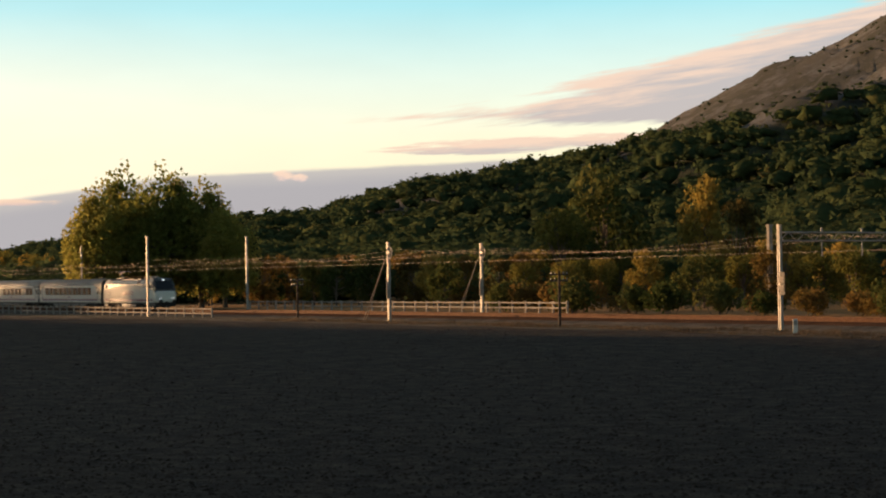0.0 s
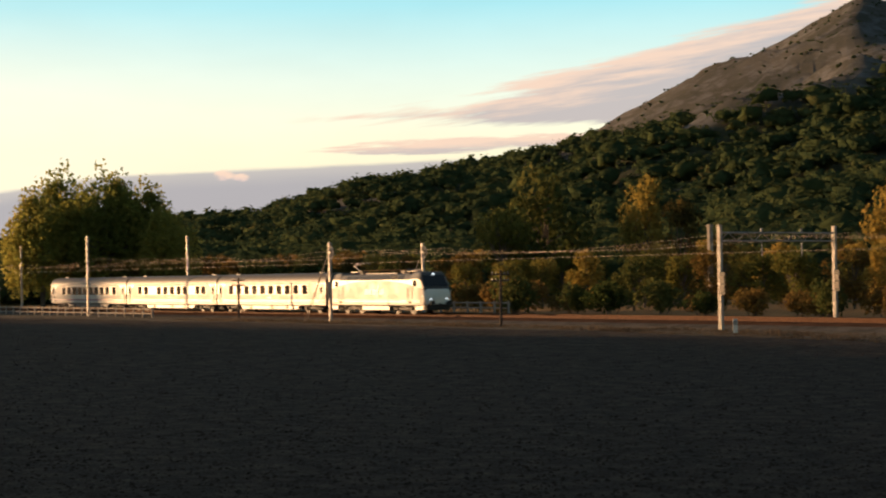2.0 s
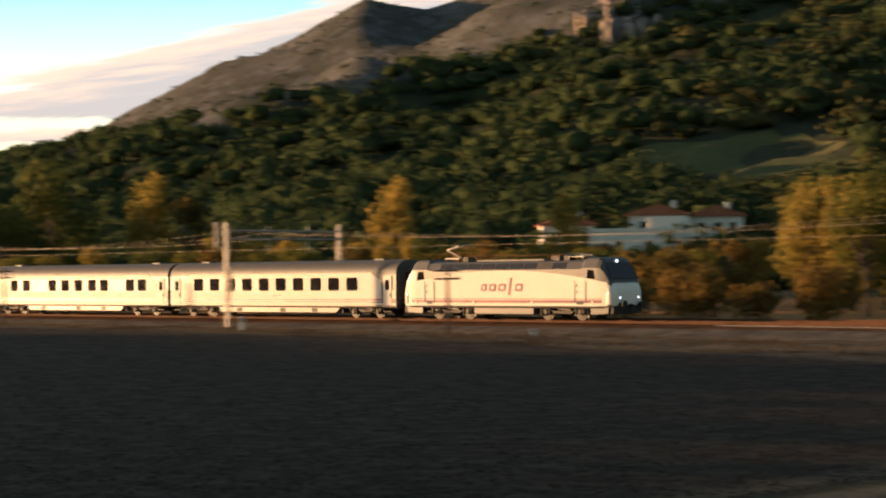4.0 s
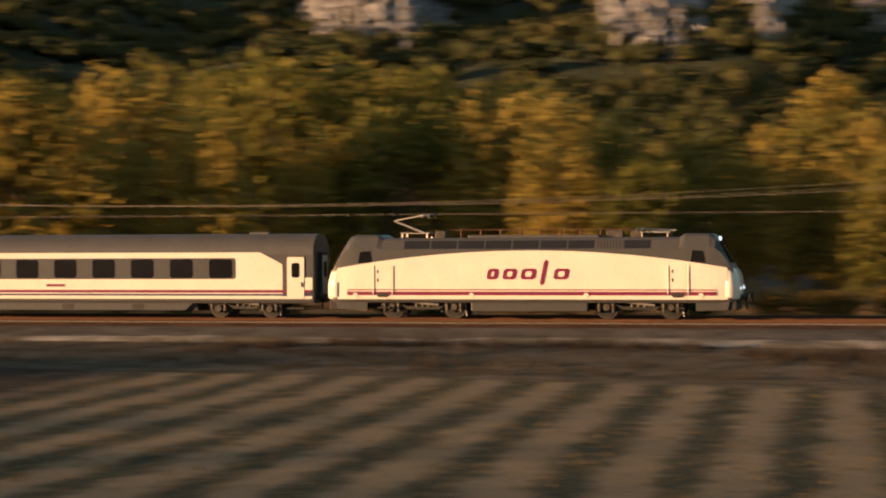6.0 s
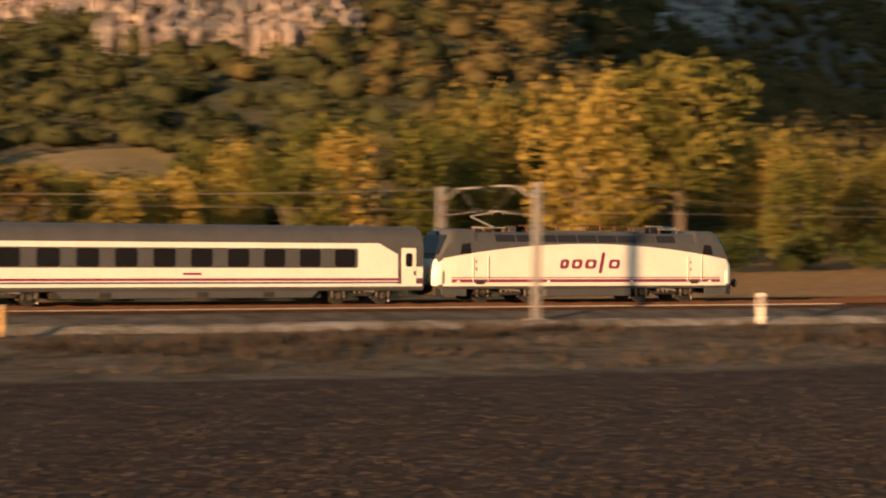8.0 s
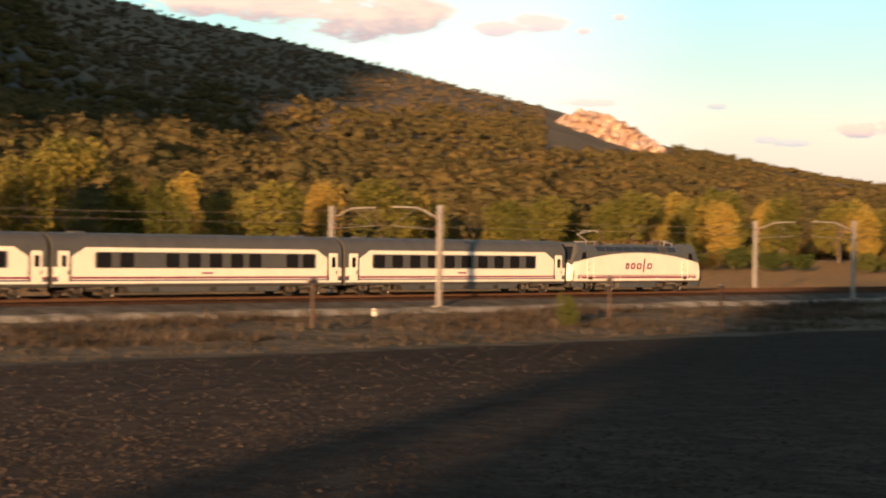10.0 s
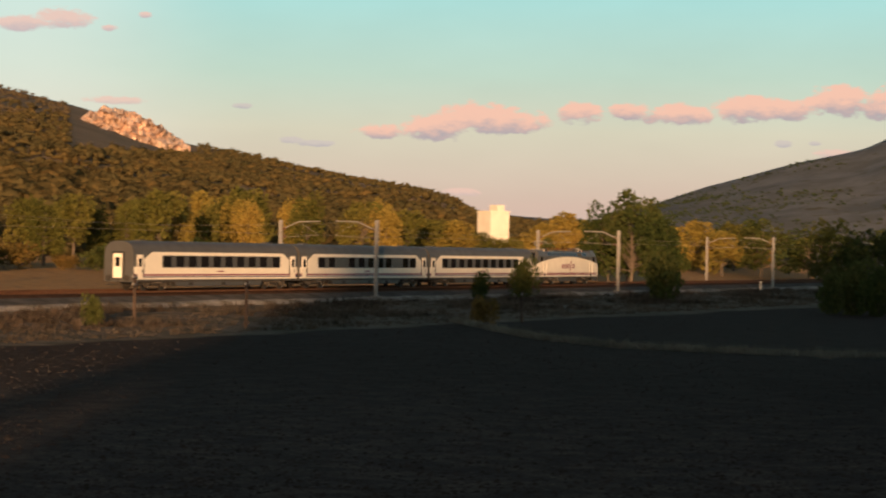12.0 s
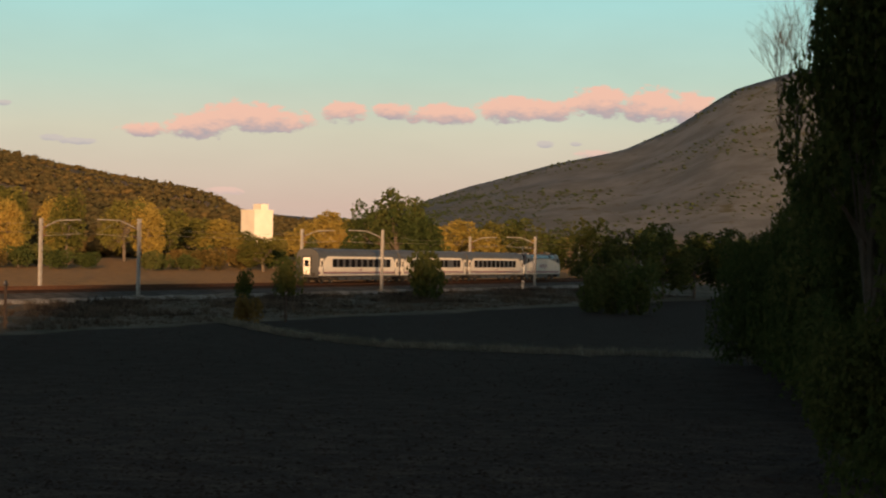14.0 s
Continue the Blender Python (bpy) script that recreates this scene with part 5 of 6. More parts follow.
TA, TE = zip(*TOPS)
kinds = [gold_a, gold_b, olive_a, olive_b, gold_a, gold_a, olive_b, olive_a]
for row, (y, pitch, drop) in enumerate(((140, 6.2, 0.78), (165, 7.0, 0.97), (196, 8.5, 1.0))):
    x = -620.0 if row else -330.0
    while x < 560:
        xx, yy = x + RNG.uniform(-1.5, 1.5), y + RNG.uniform(-7, 7) + lateral(x)
        az, d = math.degrees(math.atan2(xx, yy)), math.hypot(xx, yy)
        el = float(np.interp(az, TA, TE)) * drop * RNG.uniform(0.82, 1.08)
        h = EYE + d * math.tan(radians(el)) + 1
        if 62.4 < az < 65.6 or -43.5 < az < -38.0:
            el = min(el, RNG.uniform(0.35, 0.62))
            h = EYE + d * math.tan(radians(el)) + 1
        if h > 3.0 and -80 < az < 80 and not (row == 0 and x > 70) and not (row == 1 and x > 110 and az < 66 and RNG.random() < 0.5):
            if h < 6.5:
                place([bush_a, russet_a, bush_b, olive_a][int(RNG.integers(4))], az, el, d)
            else:
                place(kinds[int(RNG.integers(8))] if h > 10 else [gold_b, olive_a, russet_a, green_a][int(RNG.integers(4))], az, el, d)
        x += pitch * RNG.uniform(0.8, 1.25) * (1.6 if abs(x) > 320 else 1)
# bushes at the foot of the belt
x = -210.0
while x < 330:
    if x < 72:
        y = (121 if x < 60 else 128) + RNG.uniform(-2, 5) + lateral(x)
        h = RNG.uniform(0.45, 1.0)
        stand([bush_a, bush_b, bush_a][int(RNG.integers(3))], x, y, RNG.uniform(0, 6.28), h * RNG.uniform(0.9, 1.3), h * (1.0 if x > -40 else 1.25))
    x += RNG.uniform(3.2, 6.0)
x = 76.0
while x < 470:
    y = 153 + RNG.uniform(-5, 5) + lateral(x)
    h = RNG.uniform(0.45, 1.15)
    stand([bush_a, bush_b, bush_b][int(RNG.integers(3))], x, y, RNG.uniform(0, 6.28), h * RNG.uniform(0.9, 1.3), h)
    x += RNG.uniform(3.5, 7.5)
for az, el, d, w in ((62.6, 0.9, 390, 11), (63.2, 0.75, 380, 9), (65.35, 0.72, 420, 9), (65.9, 1.0, 430, 12), (66.6, 0.95, 440, 12), (69.3, 0.85, 450, 12), (70.3, 0.95, 470, 13), (70.0, 0.6, 420, 9), (64.3, 0.42, 350, 9), (67.1, 0.7, 420, 10)):
    place([gold_b, olive_a][int(RNG.integers(2))], az, el, d, w)
# dark trees beyond the right end of the line, and by the field
for az, el, d, w in ((67.6, 1.6, 335, 10), (68.2, 1.4, 338, 9), (67.1, 1.3, 332, 8), (67.7, 1.1, 325, 9), (68.5, 0.9, 330, 8), (66.8, 0.8, 335, 7), (71.0, 0.92, 430, 14), (72.2, 0.7, 440, 12), (75.5, 0.6, 470, 14), (74.2, 0.75, 450, 14), (77.5, 0.7, 480, 14), (76.5, 0.5, 470, 12),
                     (72.9, 0.95, 290, 8), (73.8, 0.7, 285, 8), (74.6, 0.85, 300, 9), (75.4, 0.65, 305, 9), (76.2, 0.75, 310, 9), (77.1, 0.7, 320, 9)):
    place(green_a, az, el, d, w)
for az, el, d, w in ((73.4, 0.18, 215, 5.6), (74.0, 0.05, 212, 5.0), (72.9, -0.1, 218, 4.0), (68.57, 0.34, 240, 6.2), (64.95, 0.05, 225, 3.8), (53.9, -1.0, 143, 2.0), (63.8, -0.3, 215, 2.6)):
    place(bush_b, az, el, d, w, 0.5)
place(bush_a, 63.9, -1.05, 166, 2.6, 0.2)

# the tall hedge trees close by at the field's edge
near_leaf = make_tree("hedge_tree", 14, 9, "round", GREEN, 21, 14000, 0.17, "tall dark hedgerow tree standing at the field edge")
near_leaf["size"] = (13.5, 9)
near_low = make_tree("hedge_bush", 5, 7, "bush", GREEN, 22, 7000, 0.12, "dense dark hedgerow bush at the field edge", "bush")
near_low["size"] = (4.6, 7)
place(near_leaf, 79.9, 8.8, 60, 5.0), place(near_leaf, 81.4, 10.5, 62, 6.5), place(near_leaf, 84.6, 10, 56, 9), place(near_leaf, 79.8, 5.2, 95, 7), place(near_leaf, 80.8, 3.0, 80, 8)
for az, el, d, w in ((77.6, 1.95, 112, 6.8), (78.8, 2.3, 102, 7.5), (79.3, 3.0, 96, 8), (77.0, 0.6, 116, 5.5), (80.6, 0.8, 76, 8), (82.5, -0.6, 38, 5), (84, 0.4, 44, 5), (79.5, 0.5, 88, 8), (80.5, -0.6, 56, 5), (81.8, 0.2, 58, 6)):
    place(near_low, az, el, d, w)


def make_bare_tree(x, y, h, seed):
    rng = random.Random(seed)
    top = empty("bare_tree", pose(x, y, float(land_z(x, y))))
    bm = fresh()

    def grow(p, d, length, r, level):
        q = p + d * length
        rod(bm, p, q, r, r * 0.65, 6 if level < 3 else 4)
        if level < 6:
            for i in range(3 if level else 4):
                turn = Vector((rng.uniform(-1, 1), rng.uniform(-1, 1), rng.uniform(-0.15, 0.8)))
                grow(p.lerp(q, rng.uniform(0.6, 1.0)), (d * 1.1 + turn * 0.75).normalized(), length * (rng.uniform(0.16, 0.24) if level == 0 else rng.uniform(0.62, 0.85)), r * 0.58, level + 1)
    grow(Vector((0, 0, -0.3)), Vector((0.02, 0, 1)), h * 0.52, 0.0037 * h, 0)
    part("trunk", bm, BARK, top)
    tagged(top, "bare-branched tree that has lost its leaves", "tree")


make_bare_tree(*polar(77.9, 116), 27.0, 3)

# unseen trees added behind the tripod towards the sun, to shade field and line
shade_a = make_tree("dark_wood_tree", 14, 9, "round", GREEN, 31, 420, 1.25, "unseen tall dark tree added to cast shade on the field and line")
shade_a["size"] = (13.5, 9)
for i in range(7):
    stand(shade_a, -452 - 15.0 * i, 14 + RNG.uniform(-3, 3), RNG.uniform(0, 6.28), 1.2, RNG.uniform(1.6, 1.8))
x = -395.0
while x < -165:
    stand(shade_a, x, 14 + RNG.uniform(-3, 3), RNG.uniform(0, 6.28), RNG.uniform(0.95, 1.25), RNG.uniform(0.92, 1.08))
    x += 6.0
for i in range(26):
    x, y = -166 + 1.6 * i, 12 - 3.0 * i
    stand(shade_a, x + RNG.uniform(-2, 2), y, RNG.uniform(0, 6.28), 1.0, RNG.uniform(0.78, 0.92))
for i in range(46):
    u, back = 12.0 - i * 2.1 + RNG.uniform(-1, 1), 62 + (i % 3) * 9
    x, y = -0.9 * back - 0.44 * u, -0.44 * back + 0.9 * u
    stand(shade_a, x, y, RNG.uniform(0, 6.28), 1.3, RNG.uniform(2.0, 2.2))

# ---- buildings ----


def make_building(name, label, az, d, w, dep, z0, z1, turn, roof, wins):
    x, y = polar(az, d)
    top = empty(name, pose(x, y, 0, 0, 0, turn))
    part("wall", box(fresh(), -w / 2, w / 2, -dep / 2, dep / 2, z0, z1), PLASTER, top)
    if roof:
        bm = fresh()
        plate(bm, [(-w / 2 - 0.5, z1 - 0.1), (w / 2 + 0.5, z1 - 0.1), (w / 2 + 0.5, z1 + 0.1), (0, z1 + roof), (-w / 2 - 0.5, z1 + 0.1)], -dep / 2 - 0.5, dep / 2 + 0.5)
        part("roof", bm, TILE, top)
        part("chimney", box(fresh(), w * 0.2, w * 0.2 + 0.7, -0.4, 0.4, z1 + roof * 0.3, z1 + roof + 0.5), PLASTER, top)
    else:
        part("parapet", box(fresh(), -w / 2 - 0.12, w / 2 + 0.12, -dep / 2 - 0.12, dep / 2 + 0.12, z1, z1 + 0.4), PLASTER, top)
        part("roof_block", box(fresh(), w * 0.0, w * 0.38, -dep * 0.3, dep * 0.3, z1 + 0.4, z1 + 1.9), PLASTER, top)
    for wx, wz in wins:
        win = part("window", box(fresh(), wx - 0.5, wx + 0.5, -dep / 2 - 0.03, -dep / 2 + 0.05, wz - 0.6, wz + 0.6), GLASS, top)
        part("sill", box(fresh(), wx - 0.6, wx + 0.6, -dep / 2 - 0.14, -dep / 2 + 0.02, wz - 0.72, wz - 0.61), CONCRETE, win)
    return tagged(top, label, "building")


make_building("white_block", "sunlit white flat-roofed block beyond the trees", 64.12, 560, 5.6, 6, -1, 13.4, -30, 0, [])
for i, (az, d, w, z0, z1) in enumerate(((-40.9, 330, 8.5, 0, 10.4), (-39.5, 338, 8, 0, 10.2), (-43.3, 322, 7.5, 0, 8.9))):
    make_building("village_house", "pale village house with a red tiled roof", az, d, w, 8, z0, z1, 38 + 5 * i, 1.6, [(-2.2, z1 - 1.6), (0.2, z1 - 1.6), (2.4, z1 - 1.6)])
make_building("long_shed", "long pale shed behind the trees", -41.2, 300, 14, 7, -1, 7.6, 42, 0, [(-4, 5.8), (0, 5.8), (4, 5.8)])



def make_shelter(az, d):
    x, y = polar(az, d)
    top = empty("platform_shelter", pose(x, y, 0, 0, 0, -2))
    part("roof", box(fresh(), -4.2, 4.2, -1.6, 1.6, 2.55, 2.8, 0.05), PLASTER, top)
    part("back_wall", box(fresh(), -4.0, 4.0, 1.2, 1.45, -0.6, 2.55), PLASTER, top)
    for px in (-3.8, -1.3, 1.3, 3.8):
        part("post", box(fresh(), px - 0.14, px + 0.14, -1.4, -1.12, -0.6, 2.55), CONCRETE, top)
    tagged(top, "small pale platform shelter with square posts", "shelter")


make_shelter(-70.9, 345)

# ---- fences, poles, markers along the line ----


def make_fence(x0, x1, y, z0):
    top = empty("post_and_rail_fence")
    n = int((x1 - x0) / 2.6)
    for i in range(n + 1):
        x = x0 + (x1 - x0) * i / n
        part("post", box(fresh(), x - 0.09, x + 0.09, y - 0.09, y + 0.09, z0 - 0.9, z0 + 0.95), CONCRETE, top)
    for z in (0.28, 0.78):
        part("rail", box(fresh(), x0, x1, y - 0.13, y - 0.095, z0 + z - 0.07, z0 + z + 0.07), CONCRETE, top)
    tagged(top, "pale concrete post-and-rail fence beside the track", "fence", "fences")


make_fence(-330, -226, 97.6, -0.35), make_fence(-262, -186, 118.5, -0.05)


def make_pole(x, y, h, arm):
    top = empty("telegraph_pole", pose(x, y, float(land_z(x, y)), 0, 0, 25))
    part("pole", rod(fresh(), (0, 0, -0.5), (0.04, 0, h), 0.13, 0.09, 10), WOOD, top)
    for i in range(arm):
        z = h - 0.3 - i * 0.5
        part("crossarm", box(fresh(), -0.85, 0.85, -0.06, 0.06, z - 0.06, z + 0.06), WOOD, top)
        for dx in (-0.75, -0.4, 0.4, 0.75):
            part("insulator", rod(fresh(), (dx, 0, z + 0.06), (dx, 0, z + 0.22), 0.05, 0.03, 8), GALVANISED, top)
    tagged(top, "weathered wooden telegraph pole with crossarms", "telegraph pole", "telegraph poles")


for az, d, h, arm in ((-57.7, 178, 4.4, 2), (-64.45, 232, 4.2, 2), (-46.4, 137, 4.2, 2), (54.95, 152, 3.0, 2), (47.3, 128, 3.0, 1), (57.8, 150, 3.1, 1), (64.9, 170, 2.4, 1)):
    make_pole(*polar(az, d), h, arm)


def make_marker(az, d, h):
    x, y = polar(az, d)
    top = empty("marker_post", pose(x, y, float(land_z(x, y)) , 0, 0, -az))
    part("post", box(fresh(), -0.16, 0.16, -0.1, 0.1, -0.4, h, 0.05), PLASTER, top)
    part("plaque", box(fresh(), -0.12, 0.12, -0.125, -0.1, h * 0.55, h * 0.9), CONCRETE, top)
    tagged(top, "short white lineside marker post", "marker post", "marker posts")


for az, d, h in ((-51.7, 150, 0.95), (37.3, 119.5, 1.7), (48.9, 142, 0.5), (-44.2, 132, 0.4), (71.0, 300, 1.3)):
    make_marker(az, d, h)



def make_orange_post(az, d):
    x, y = polar(az, d)
    top = empty("warning_post", pose(x, y, float(land_z(x, y)), 0, 0, -az))
    part("post", rod(fresh(), (0, 0, -0.3), (0, 0, 1.35), 0.16, 0.14, 12), material("orange_paint", (0.50, 0.30, 0.10), 0.6), top)
    part("cap", rod(fresh(), (0, 0, 1.35), (0, 0, 1.42), 0.19, 0.12, 12), CONCRETE, top)
    tagged(top, "orange painted lineside warning post", "warning post")


make_orange_post(17.9, 98.5)



def make_mast_board(x, y):
    top = empty("signal_board", pose(x, y, 0))
    part("board", box(fresh(), 0.16, 0.72, -0.04, 0.0, 1.9, 3.5, 0.02), BLACK, top)
    for z in (2.15, 2.75):
        part("panel", box(fresh(), 0.26, 0.62, -0.055, -0.042, z, z + 0.42), CONCRETE, top)
    part("bracket", box(fresh(), 0.0, 0.3, 0.0, 0.05, 2.6, 2.75), GALVANISED, top)
    tagged(top, "dark board with two pale panels on a mast", "signal board", "signal boards")


make_mast_board(-124.4, 96.86), make_mast_board(-129.6, 111.86)
px, py = polar(-52.3, 232)
pillar = empty("concrete_pillar", pose(px, py, float(land_z(px, py))))
part("shaft", box(fresh(), -0.22, 0.22, -0.22, 0.22, -0.5, 8.6, 0.04), CONCRETE, pillar)
part("cap", box(fresh(), -0.28, 0.28, -0.28, 0.28, 8.6, 8.85, 0.03), CONCRETE, pillar)
tagged(pillar, "pale square concrete pillar beyond the line", "pillar")

# ---- clods and dry grass ----


def make_clods():
    rng = np.random.default_rng(3)
    n = 150000
    az, r = np.radians(-76 + 156 * rng.random(n)), 1 / (1 / 40 + (1 / 210 - 1 / 40) * rng.random(n))
    x, y = r * np.sin(az), r * np.cos(az)
    ok = (y < np.interp(x, [-140, 60], [88, 73])) & ~((x + 0.055 * y < 5.2) & (x > -30))
    x, y = x[ok], y[ok]
    n = len(x)
    z = land_z(x, y)
    s = (0.03 + 0.085 * rng.random(n) ** 2.4) * np.interp(x, [20, 60], [1.0, 1.1])
    t = np.array([(0, 0, 0.48), (1, 0.1, -0.1), (-0.5, 0.9, -0.1), (-0.6, -0.8, -0.1)])
    turn = rng.random(n) * 6.28
    v = t[None] * s[:, None, None] * rng.uniform(0.55, 1.45, (n, 4, 3))
    c, q = np.cos(turn)[:, None], np.sin(turn)[:, None]
    v = np.stack([v[..., 0] * c - v[..., 1] * q, v[..., 0] * q + v[..., 1] * c, v[..., 2]], -1) + np.stack([x, y, z], 1)[:, None]
    f = np.array([(0, 1, 2), (0, 2, 3), (0, 3, 1)])
    F = (f[None] + 4 * np.arange(n)[:, None, None]).reshape(-1, 3)
    ob = raw("soil_clod", v.reshape(-1, 3).tolist(), F.tolist(), CLOD)
    tagged(ob, "clods of turned soil on the ploughed field", "soil", kind="stuff")


def tufts(name, x, y, tall, mat, label, seed, blades=9):
    """Clumps of blades at the given spots: each blade one leaning triangle."""
    rng = np.random.default_rng(seed)
    n = len(x) * blades
    x, y, tall = np.repeat(x, blades), np.repeat(y, blades), np.repeat(tall, blades)
    a, q = rng.random(n) * 6.28, rng.random(n) ** 0.7
    lean = q * tall * 0.75
    x, y = x + np.cos(a) * q * 0.22, y + np.sin(a) * q * 0.22
    z = land_z(x, y) - 0.03
    h = tall * (0.55 + 0.6 * rng.random(n)) * (1 - 0.35 * q)
    w, t = 0.02 + 0.035 * rng.random(n), rng.random(n) * 6.28
    b0 = np.stack([x - np.cos(t) * w, y - np.sin(t) * w, z], 1)
    b1 = np.stack([x + np.cos(t) * w, y + np.sin(t) * w, z], 1)
    tip = np.stack([x + np.cos(a) * lean, y + np.sin(a) * lean, z + h], 1)
    ob = raw(name, np.stack([b0, b1, tip], 1).reshape(-1, 3).tolist(), np.arange(3 * n).reshape(-1, 3).tolist(), mat)
    tagged(ob, label, "grass", kind="stuff")


def make_grass():
    rng = np.random.default_rng(4)
    n = 14000
    x = -210 + 520 * rng.random(n)
    lo = np.interp(x, [-140, 60], [90.5, 75])
    y = lo + (95.3 - lo) * rng.random(n)
    patch = 0.5 + 0.5 * np.sin(x * 0.31 + 1.3 * np.sin(y * 0.4)) * np.sin(y * 0.7 + 0.6 * np.sin(x * 0.13))
    y = y + np.array([lateral(float(q)) for q in x])
    tall = (0.12 + 1.0 * rng.random(n) ** 1.5 * patch ** 1.6) * np.interp(x, [-60, 0], [0.6, 1.0])
    tufts("verge_grass", x, y, tall, DRYGRASS, "tufts of dry grass and dead weeds on the verge", 5)
    # dead weeds and brambles in drifts along the bank
    m = 9000
    x, q = -30 + 330 * rng.random(m), rng.random(m)
    drift = np.sin(x * 0.17 + 2.0 * np.sin(q * 5)) + 0.7 * np.sin(x * 0.53 + q * 9)
    x, q = x[drift > 0.35], q[drift > 0.35]
    y = np.interp(x, [-140, 60], [90.5, 75]) + 6 + 13.5 * q * np.interp(x, [0, 60], [0.6, 1.0])
    y = np.minimum(y, 94.6) + np.array([lateral(float(v)) for v in x])
    tufts("dead_weeds", x, y, 0.35 + 0.6 * rng.random(len(x)) ** 1.5, WEED, "drifts of dead weeds and brambles on the bank below the line", 9, 10)
    # a balk of pale weeds between two ploughed plots
    m = 1500
    t = rng.random(m)
    px, py = np.interp(t, [0, 0.35, 0.6, 0.8, 1], [152, 129, 120, 119, 122]), np.interp(t, [0, 0.35, 0.6, 0.8, 1], [77, 60, 50, 40, 28])
    off = rng.normal(size=m) * 0.9
    tufts("balk_grass", px + off, py + 0.5 * off, 0.18 + 0.5 * rng.random(m) ** 1.5, PALEGRASS, "pale dead weeds on the balk between two fields", 6)
    # near-black tufts added in place of shade along the furrow that bounds the stubble
    m = 900
    py = 34 + 47 * rng.random(m)
    tufts("furrow_weeds", 5.35 - 0.055 * py + 0.22 * rng.normal(size=m), py, 0.12 + 0.22 * rng.random(m), FURROW_SHADE, "dark tufts added for the shade in a furrow beside the stubble", 7)
    # stubble stalks on the sown strip
    m = 3500
    py = 36 + 44 * rng.random(m)
    px = -30 + (34.8 - 0.055 * py) * rng.random(m)
    tufts("stubble", px, py, 0.07 + 0.12 * rng.random(m), STRAW, "short straw stubble between sown rows", 8, 4)


make_clods(), make_grass()


def make_gravel_bank():
    """A low pale bank of gravel and dead grass at the foot of the ballast, uneven along its length."""
    xs = np.arange(-60, 420, 0.8)
    verts = []
    for x in xs:
        a = noise.noise(Vector((x * 0.11, 0, 0))) + 0.6 * noise.noise(Vector((x * 0.5, 3, 0)))
        for y, z in ((94.0, -1.3), (94.7 + 0.3 * a, -0.98), (95.2 + 0.3 * a, -0.70 + 0.13 * a), (95.9, -0.62 + 0.12 * a), (96.8, -0.72), (97.2, -0.95)):
            verts.append((x, y + lateral(x), z + 0.06 * noise.noise(Vector((x * 1.7, y * 2, 1)))))
    faces = [(i * 6 + j, i * 6 + j + 1, i * 6 + j + 7, i * 6 + j + 6) for i in range(len(xs) - 1) for j in range(5)]
    tagged(raw("gravel_bank", verts, faces, PLASTER_GRAVEL), "low pale gravel bank at the foot of the ballast", "bank", kind="structure")


make_gravel_bank()


def make_cliff(az0, az1, lows, highs, far, mat, label, seed):
    """A rock scarp on the hillside between two azimuths; lows and highs are its lower and upper edge in degrees over the eye."""
    na, nz = max(14, int((az1 - az0) * 30)), 22
    verts = []
    for i in range(na):
        w = i / (na - 1)
        az = az0 + (az1 - az0) * w
        low, high = np.interp(w, np.linspace(0, 1, len(lows)), lows), np.interp(w, np.linspace(0, 1, len(highs)), highs)
        for j in range(nz):
            t = j / (nz - 1)
            p = Vector((az * 9 + seed, (low + (high - low) * t) * 16, seed))
            e = low + (high - low) * t + 0.10 * noise.fractal(Vector((az * 6, seed, 5 * t)), 0.8, 2.1, 4)
            if not j:
                d0 = far or slope_distance(az, low) - 14
            d = d0 + 40 * t + 0.010 * d0 * noise.fractal(p * 0.35, 0.8, 2.1, 5) + 0.008 * d0 * noise.noise(p * 1.6)
            if not j:
                e -= 0.6
            x, y = polar(az, d)
            verts.append((x, y, EYE + d * math.tan(radians(e))))
    faces = [(i * nz + j, i * nz + j + 1, (i + 1) * nz + j + 1, (i + 1) * nz + j) for i in range(na - 1) for j in range(nz - 1)]
    tagged(raw("rock_cliff", verts, faces, mat), label, "cliff", kind="structure")


def slope_distance(az, el):
    """How far off the hillside is where it shows at this height over the eye."""
    r = np.arange(240, 2400, 4.0)
    z = land_z(r * math.sin(radians(az)), r * math.cos(radians(az)))
    e = np.degrees(np.arctan2(z - EYE, r))
    return float(r[np.argmax(e > el)])


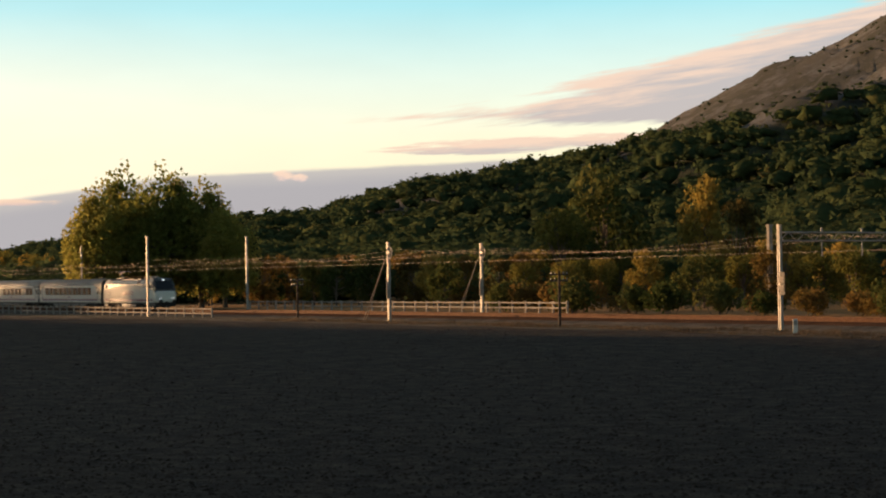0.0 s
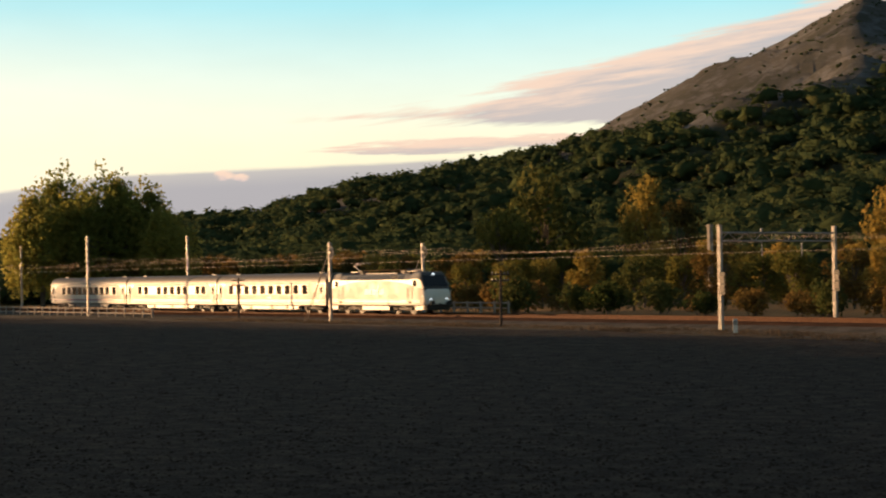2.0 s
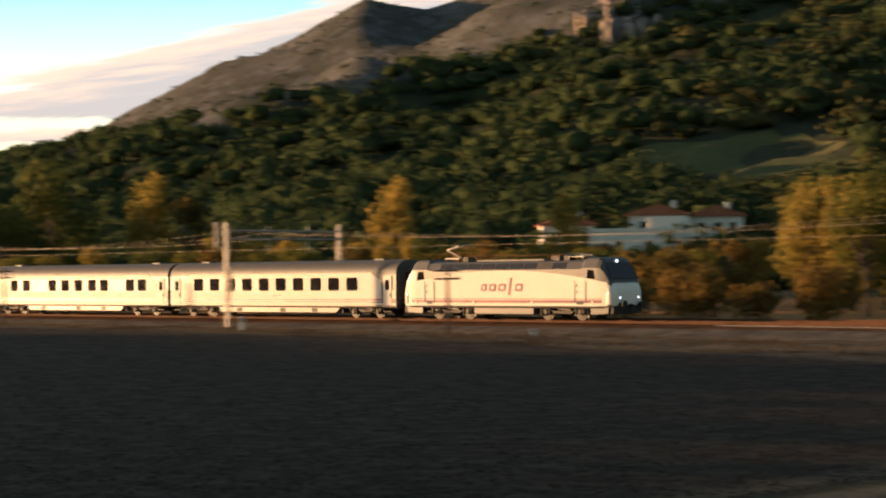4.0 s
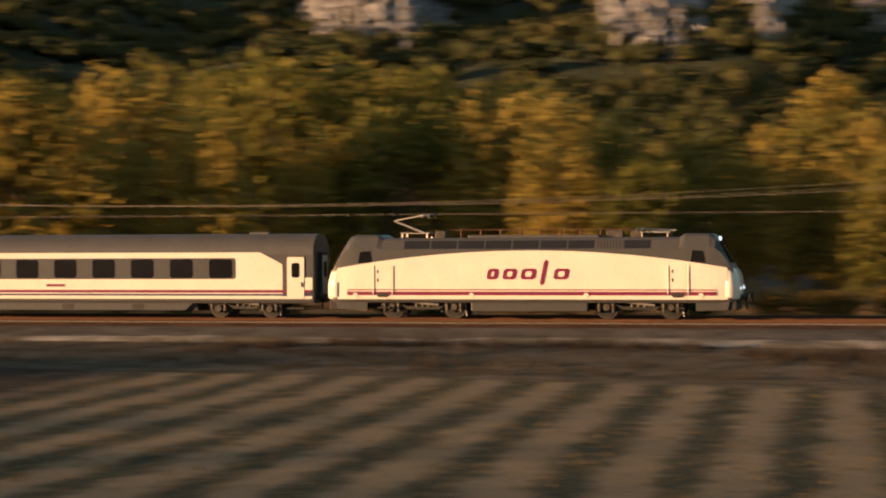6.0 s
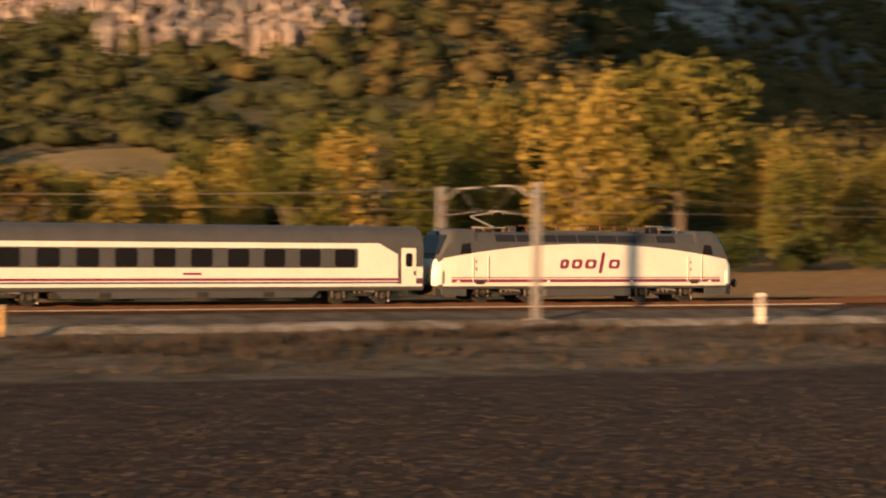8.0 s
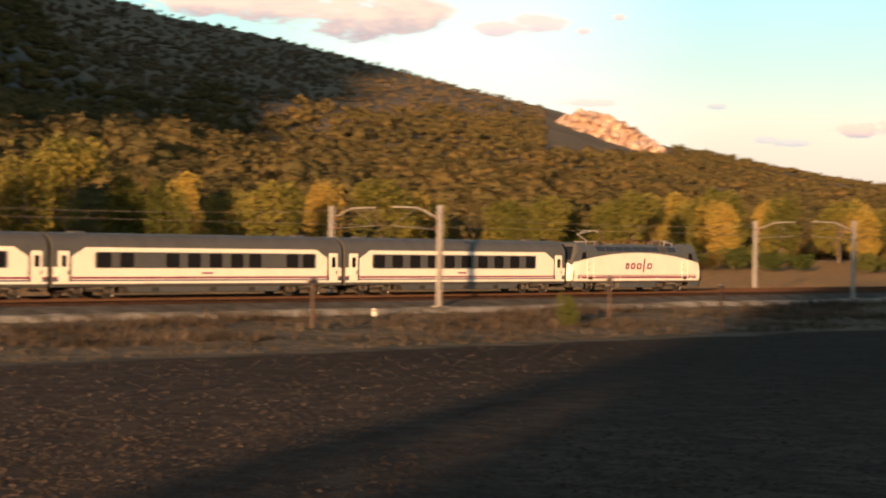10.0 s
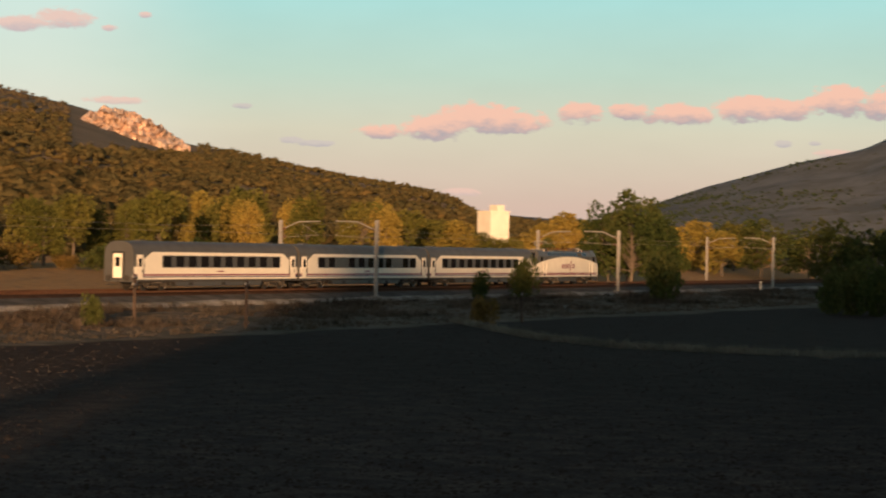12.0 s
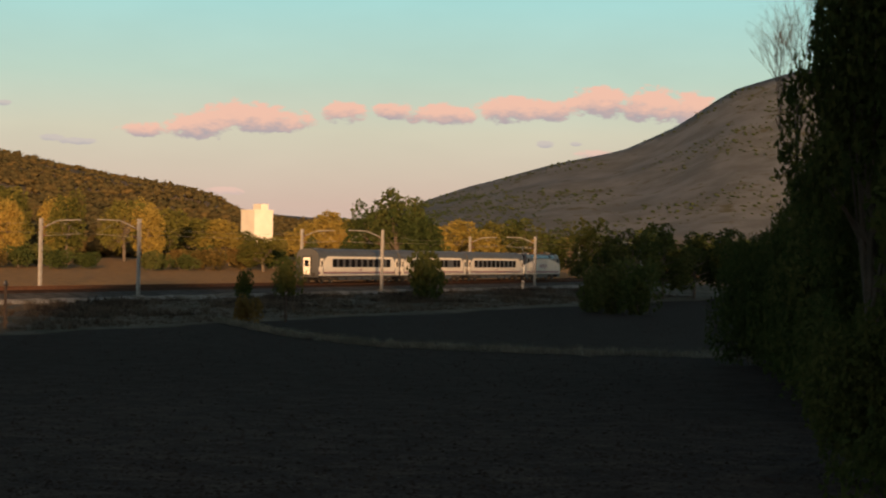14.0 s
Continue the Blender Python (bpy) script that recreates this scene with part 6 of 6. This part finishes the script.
PALE, DULL = "sunlit pale limestone cliff below the ridge", "grey limestone crag standing out of the wood"
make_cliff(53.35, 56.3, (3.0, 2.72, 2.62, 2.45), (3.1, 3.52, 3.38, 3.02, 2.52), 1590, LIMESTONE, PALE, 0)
for i, (a, b, lo, hi, mat) in enumerate(((-43.0, -40.8, 6.25, 6.9, BANDED), (-16.0, -12.0, 5.3, 6.6, GREYROCK), (-8.3, -5.6, 5.25, 6.7, GREYROCK), (-4.6, -3.2, 5.5, 6.6, GREYROCK), (-2.2, 0.6, 5.5, 6.5, BANDED),
                                          (0.8, 3.4, 5.1, 6.4, BANDED), (34.6, 36.8, 5.2, 6.6, GREYROCK))):
    make_cliff(a, b, (lo + 0.1, lo - 0.2, lo - 0.3, lo), (hi - 0.5, hi - 0.1, hi, hi - 0.2, hi - 0.6), 0, mat, DULL, 3 + i)
make_cliff(5.6, 27.0, (5.5, 5.15, 5.45, 5.2, 5.4, 5.0, 5.15, 4.9, 5.1, 4.85, 5.1, 4.95, 5.2), (5.9, 6.6, 6.2, 6.9, 6.5, 7.2, 6.6, 7.2, 6.8, 7.2, 6.7, 7.3, 6.6), 0, BANDED, "broken band of pale and grey limestone cliffs above the wood", 19)



def make_meadow(mid, half, low, high, mat, label):
    """A rounded clearing on the slope, a thin turf laid over the land."""
    n = 26
    verts = []
    for i in range(n):
        u = -0.985 + 1.97 * i / (n - 1)
        az, c, h = mid + half * u, (low + high) / 2 + 0.06 * math.sin(3 * u), (high - low) / 2 * math.sqrt(1 - u * u)
        d0, d1 = slope_distance(az, c - h), slope_distance(az, c + h)
        for j in range(n):
            x, y = polar(az, d0 + (d1 - d0) * j / (n - 1))
            verts.append((x, y, float(land_z(x, y)) + 0.5))
    faces = [(i * n + j, i * n + j + 1, (i + 1) * n + j + 1, (i + 1) * n + j) for i in range(n - 1) for j in range(n - 1)]
    tagged(raw("meadow", verts, faces, mat, smooth=True), label, "meadow", kind="structure")


make_meadow(-38.9, 3.2, 1.6, 3.0, TURF, "green hillside meadow among the woods")
make_meadow(20.2, 2.6, 0.8, 1.9, DRY_TURF, "pale dry meadow on the slope above the trees")


# ---- what moves ----
def running(t):
    """Where the locomotive's buffers are along the line."""
    return 33.995 + 42.034 * (t - 7) + 0.05 * (t - 7) ** 2


def motions():
    for ob, back in ((loco, 10.19), (coach_a, 33.58), (coach_b, 59.98), (coach_c, 86.38)):
        rows = []
        for i in range(15):
            x = running(i) - back
            turn = math.degrees(math.atan(2 * 4.49e-5 * x + 3 * 3.1e-8 * x * x))
            rows.append((float(i), pose(x, NEAR_TRACK + lateral(x), 0, 0, 0, turn)))
        walk(ob, rows)


motions()
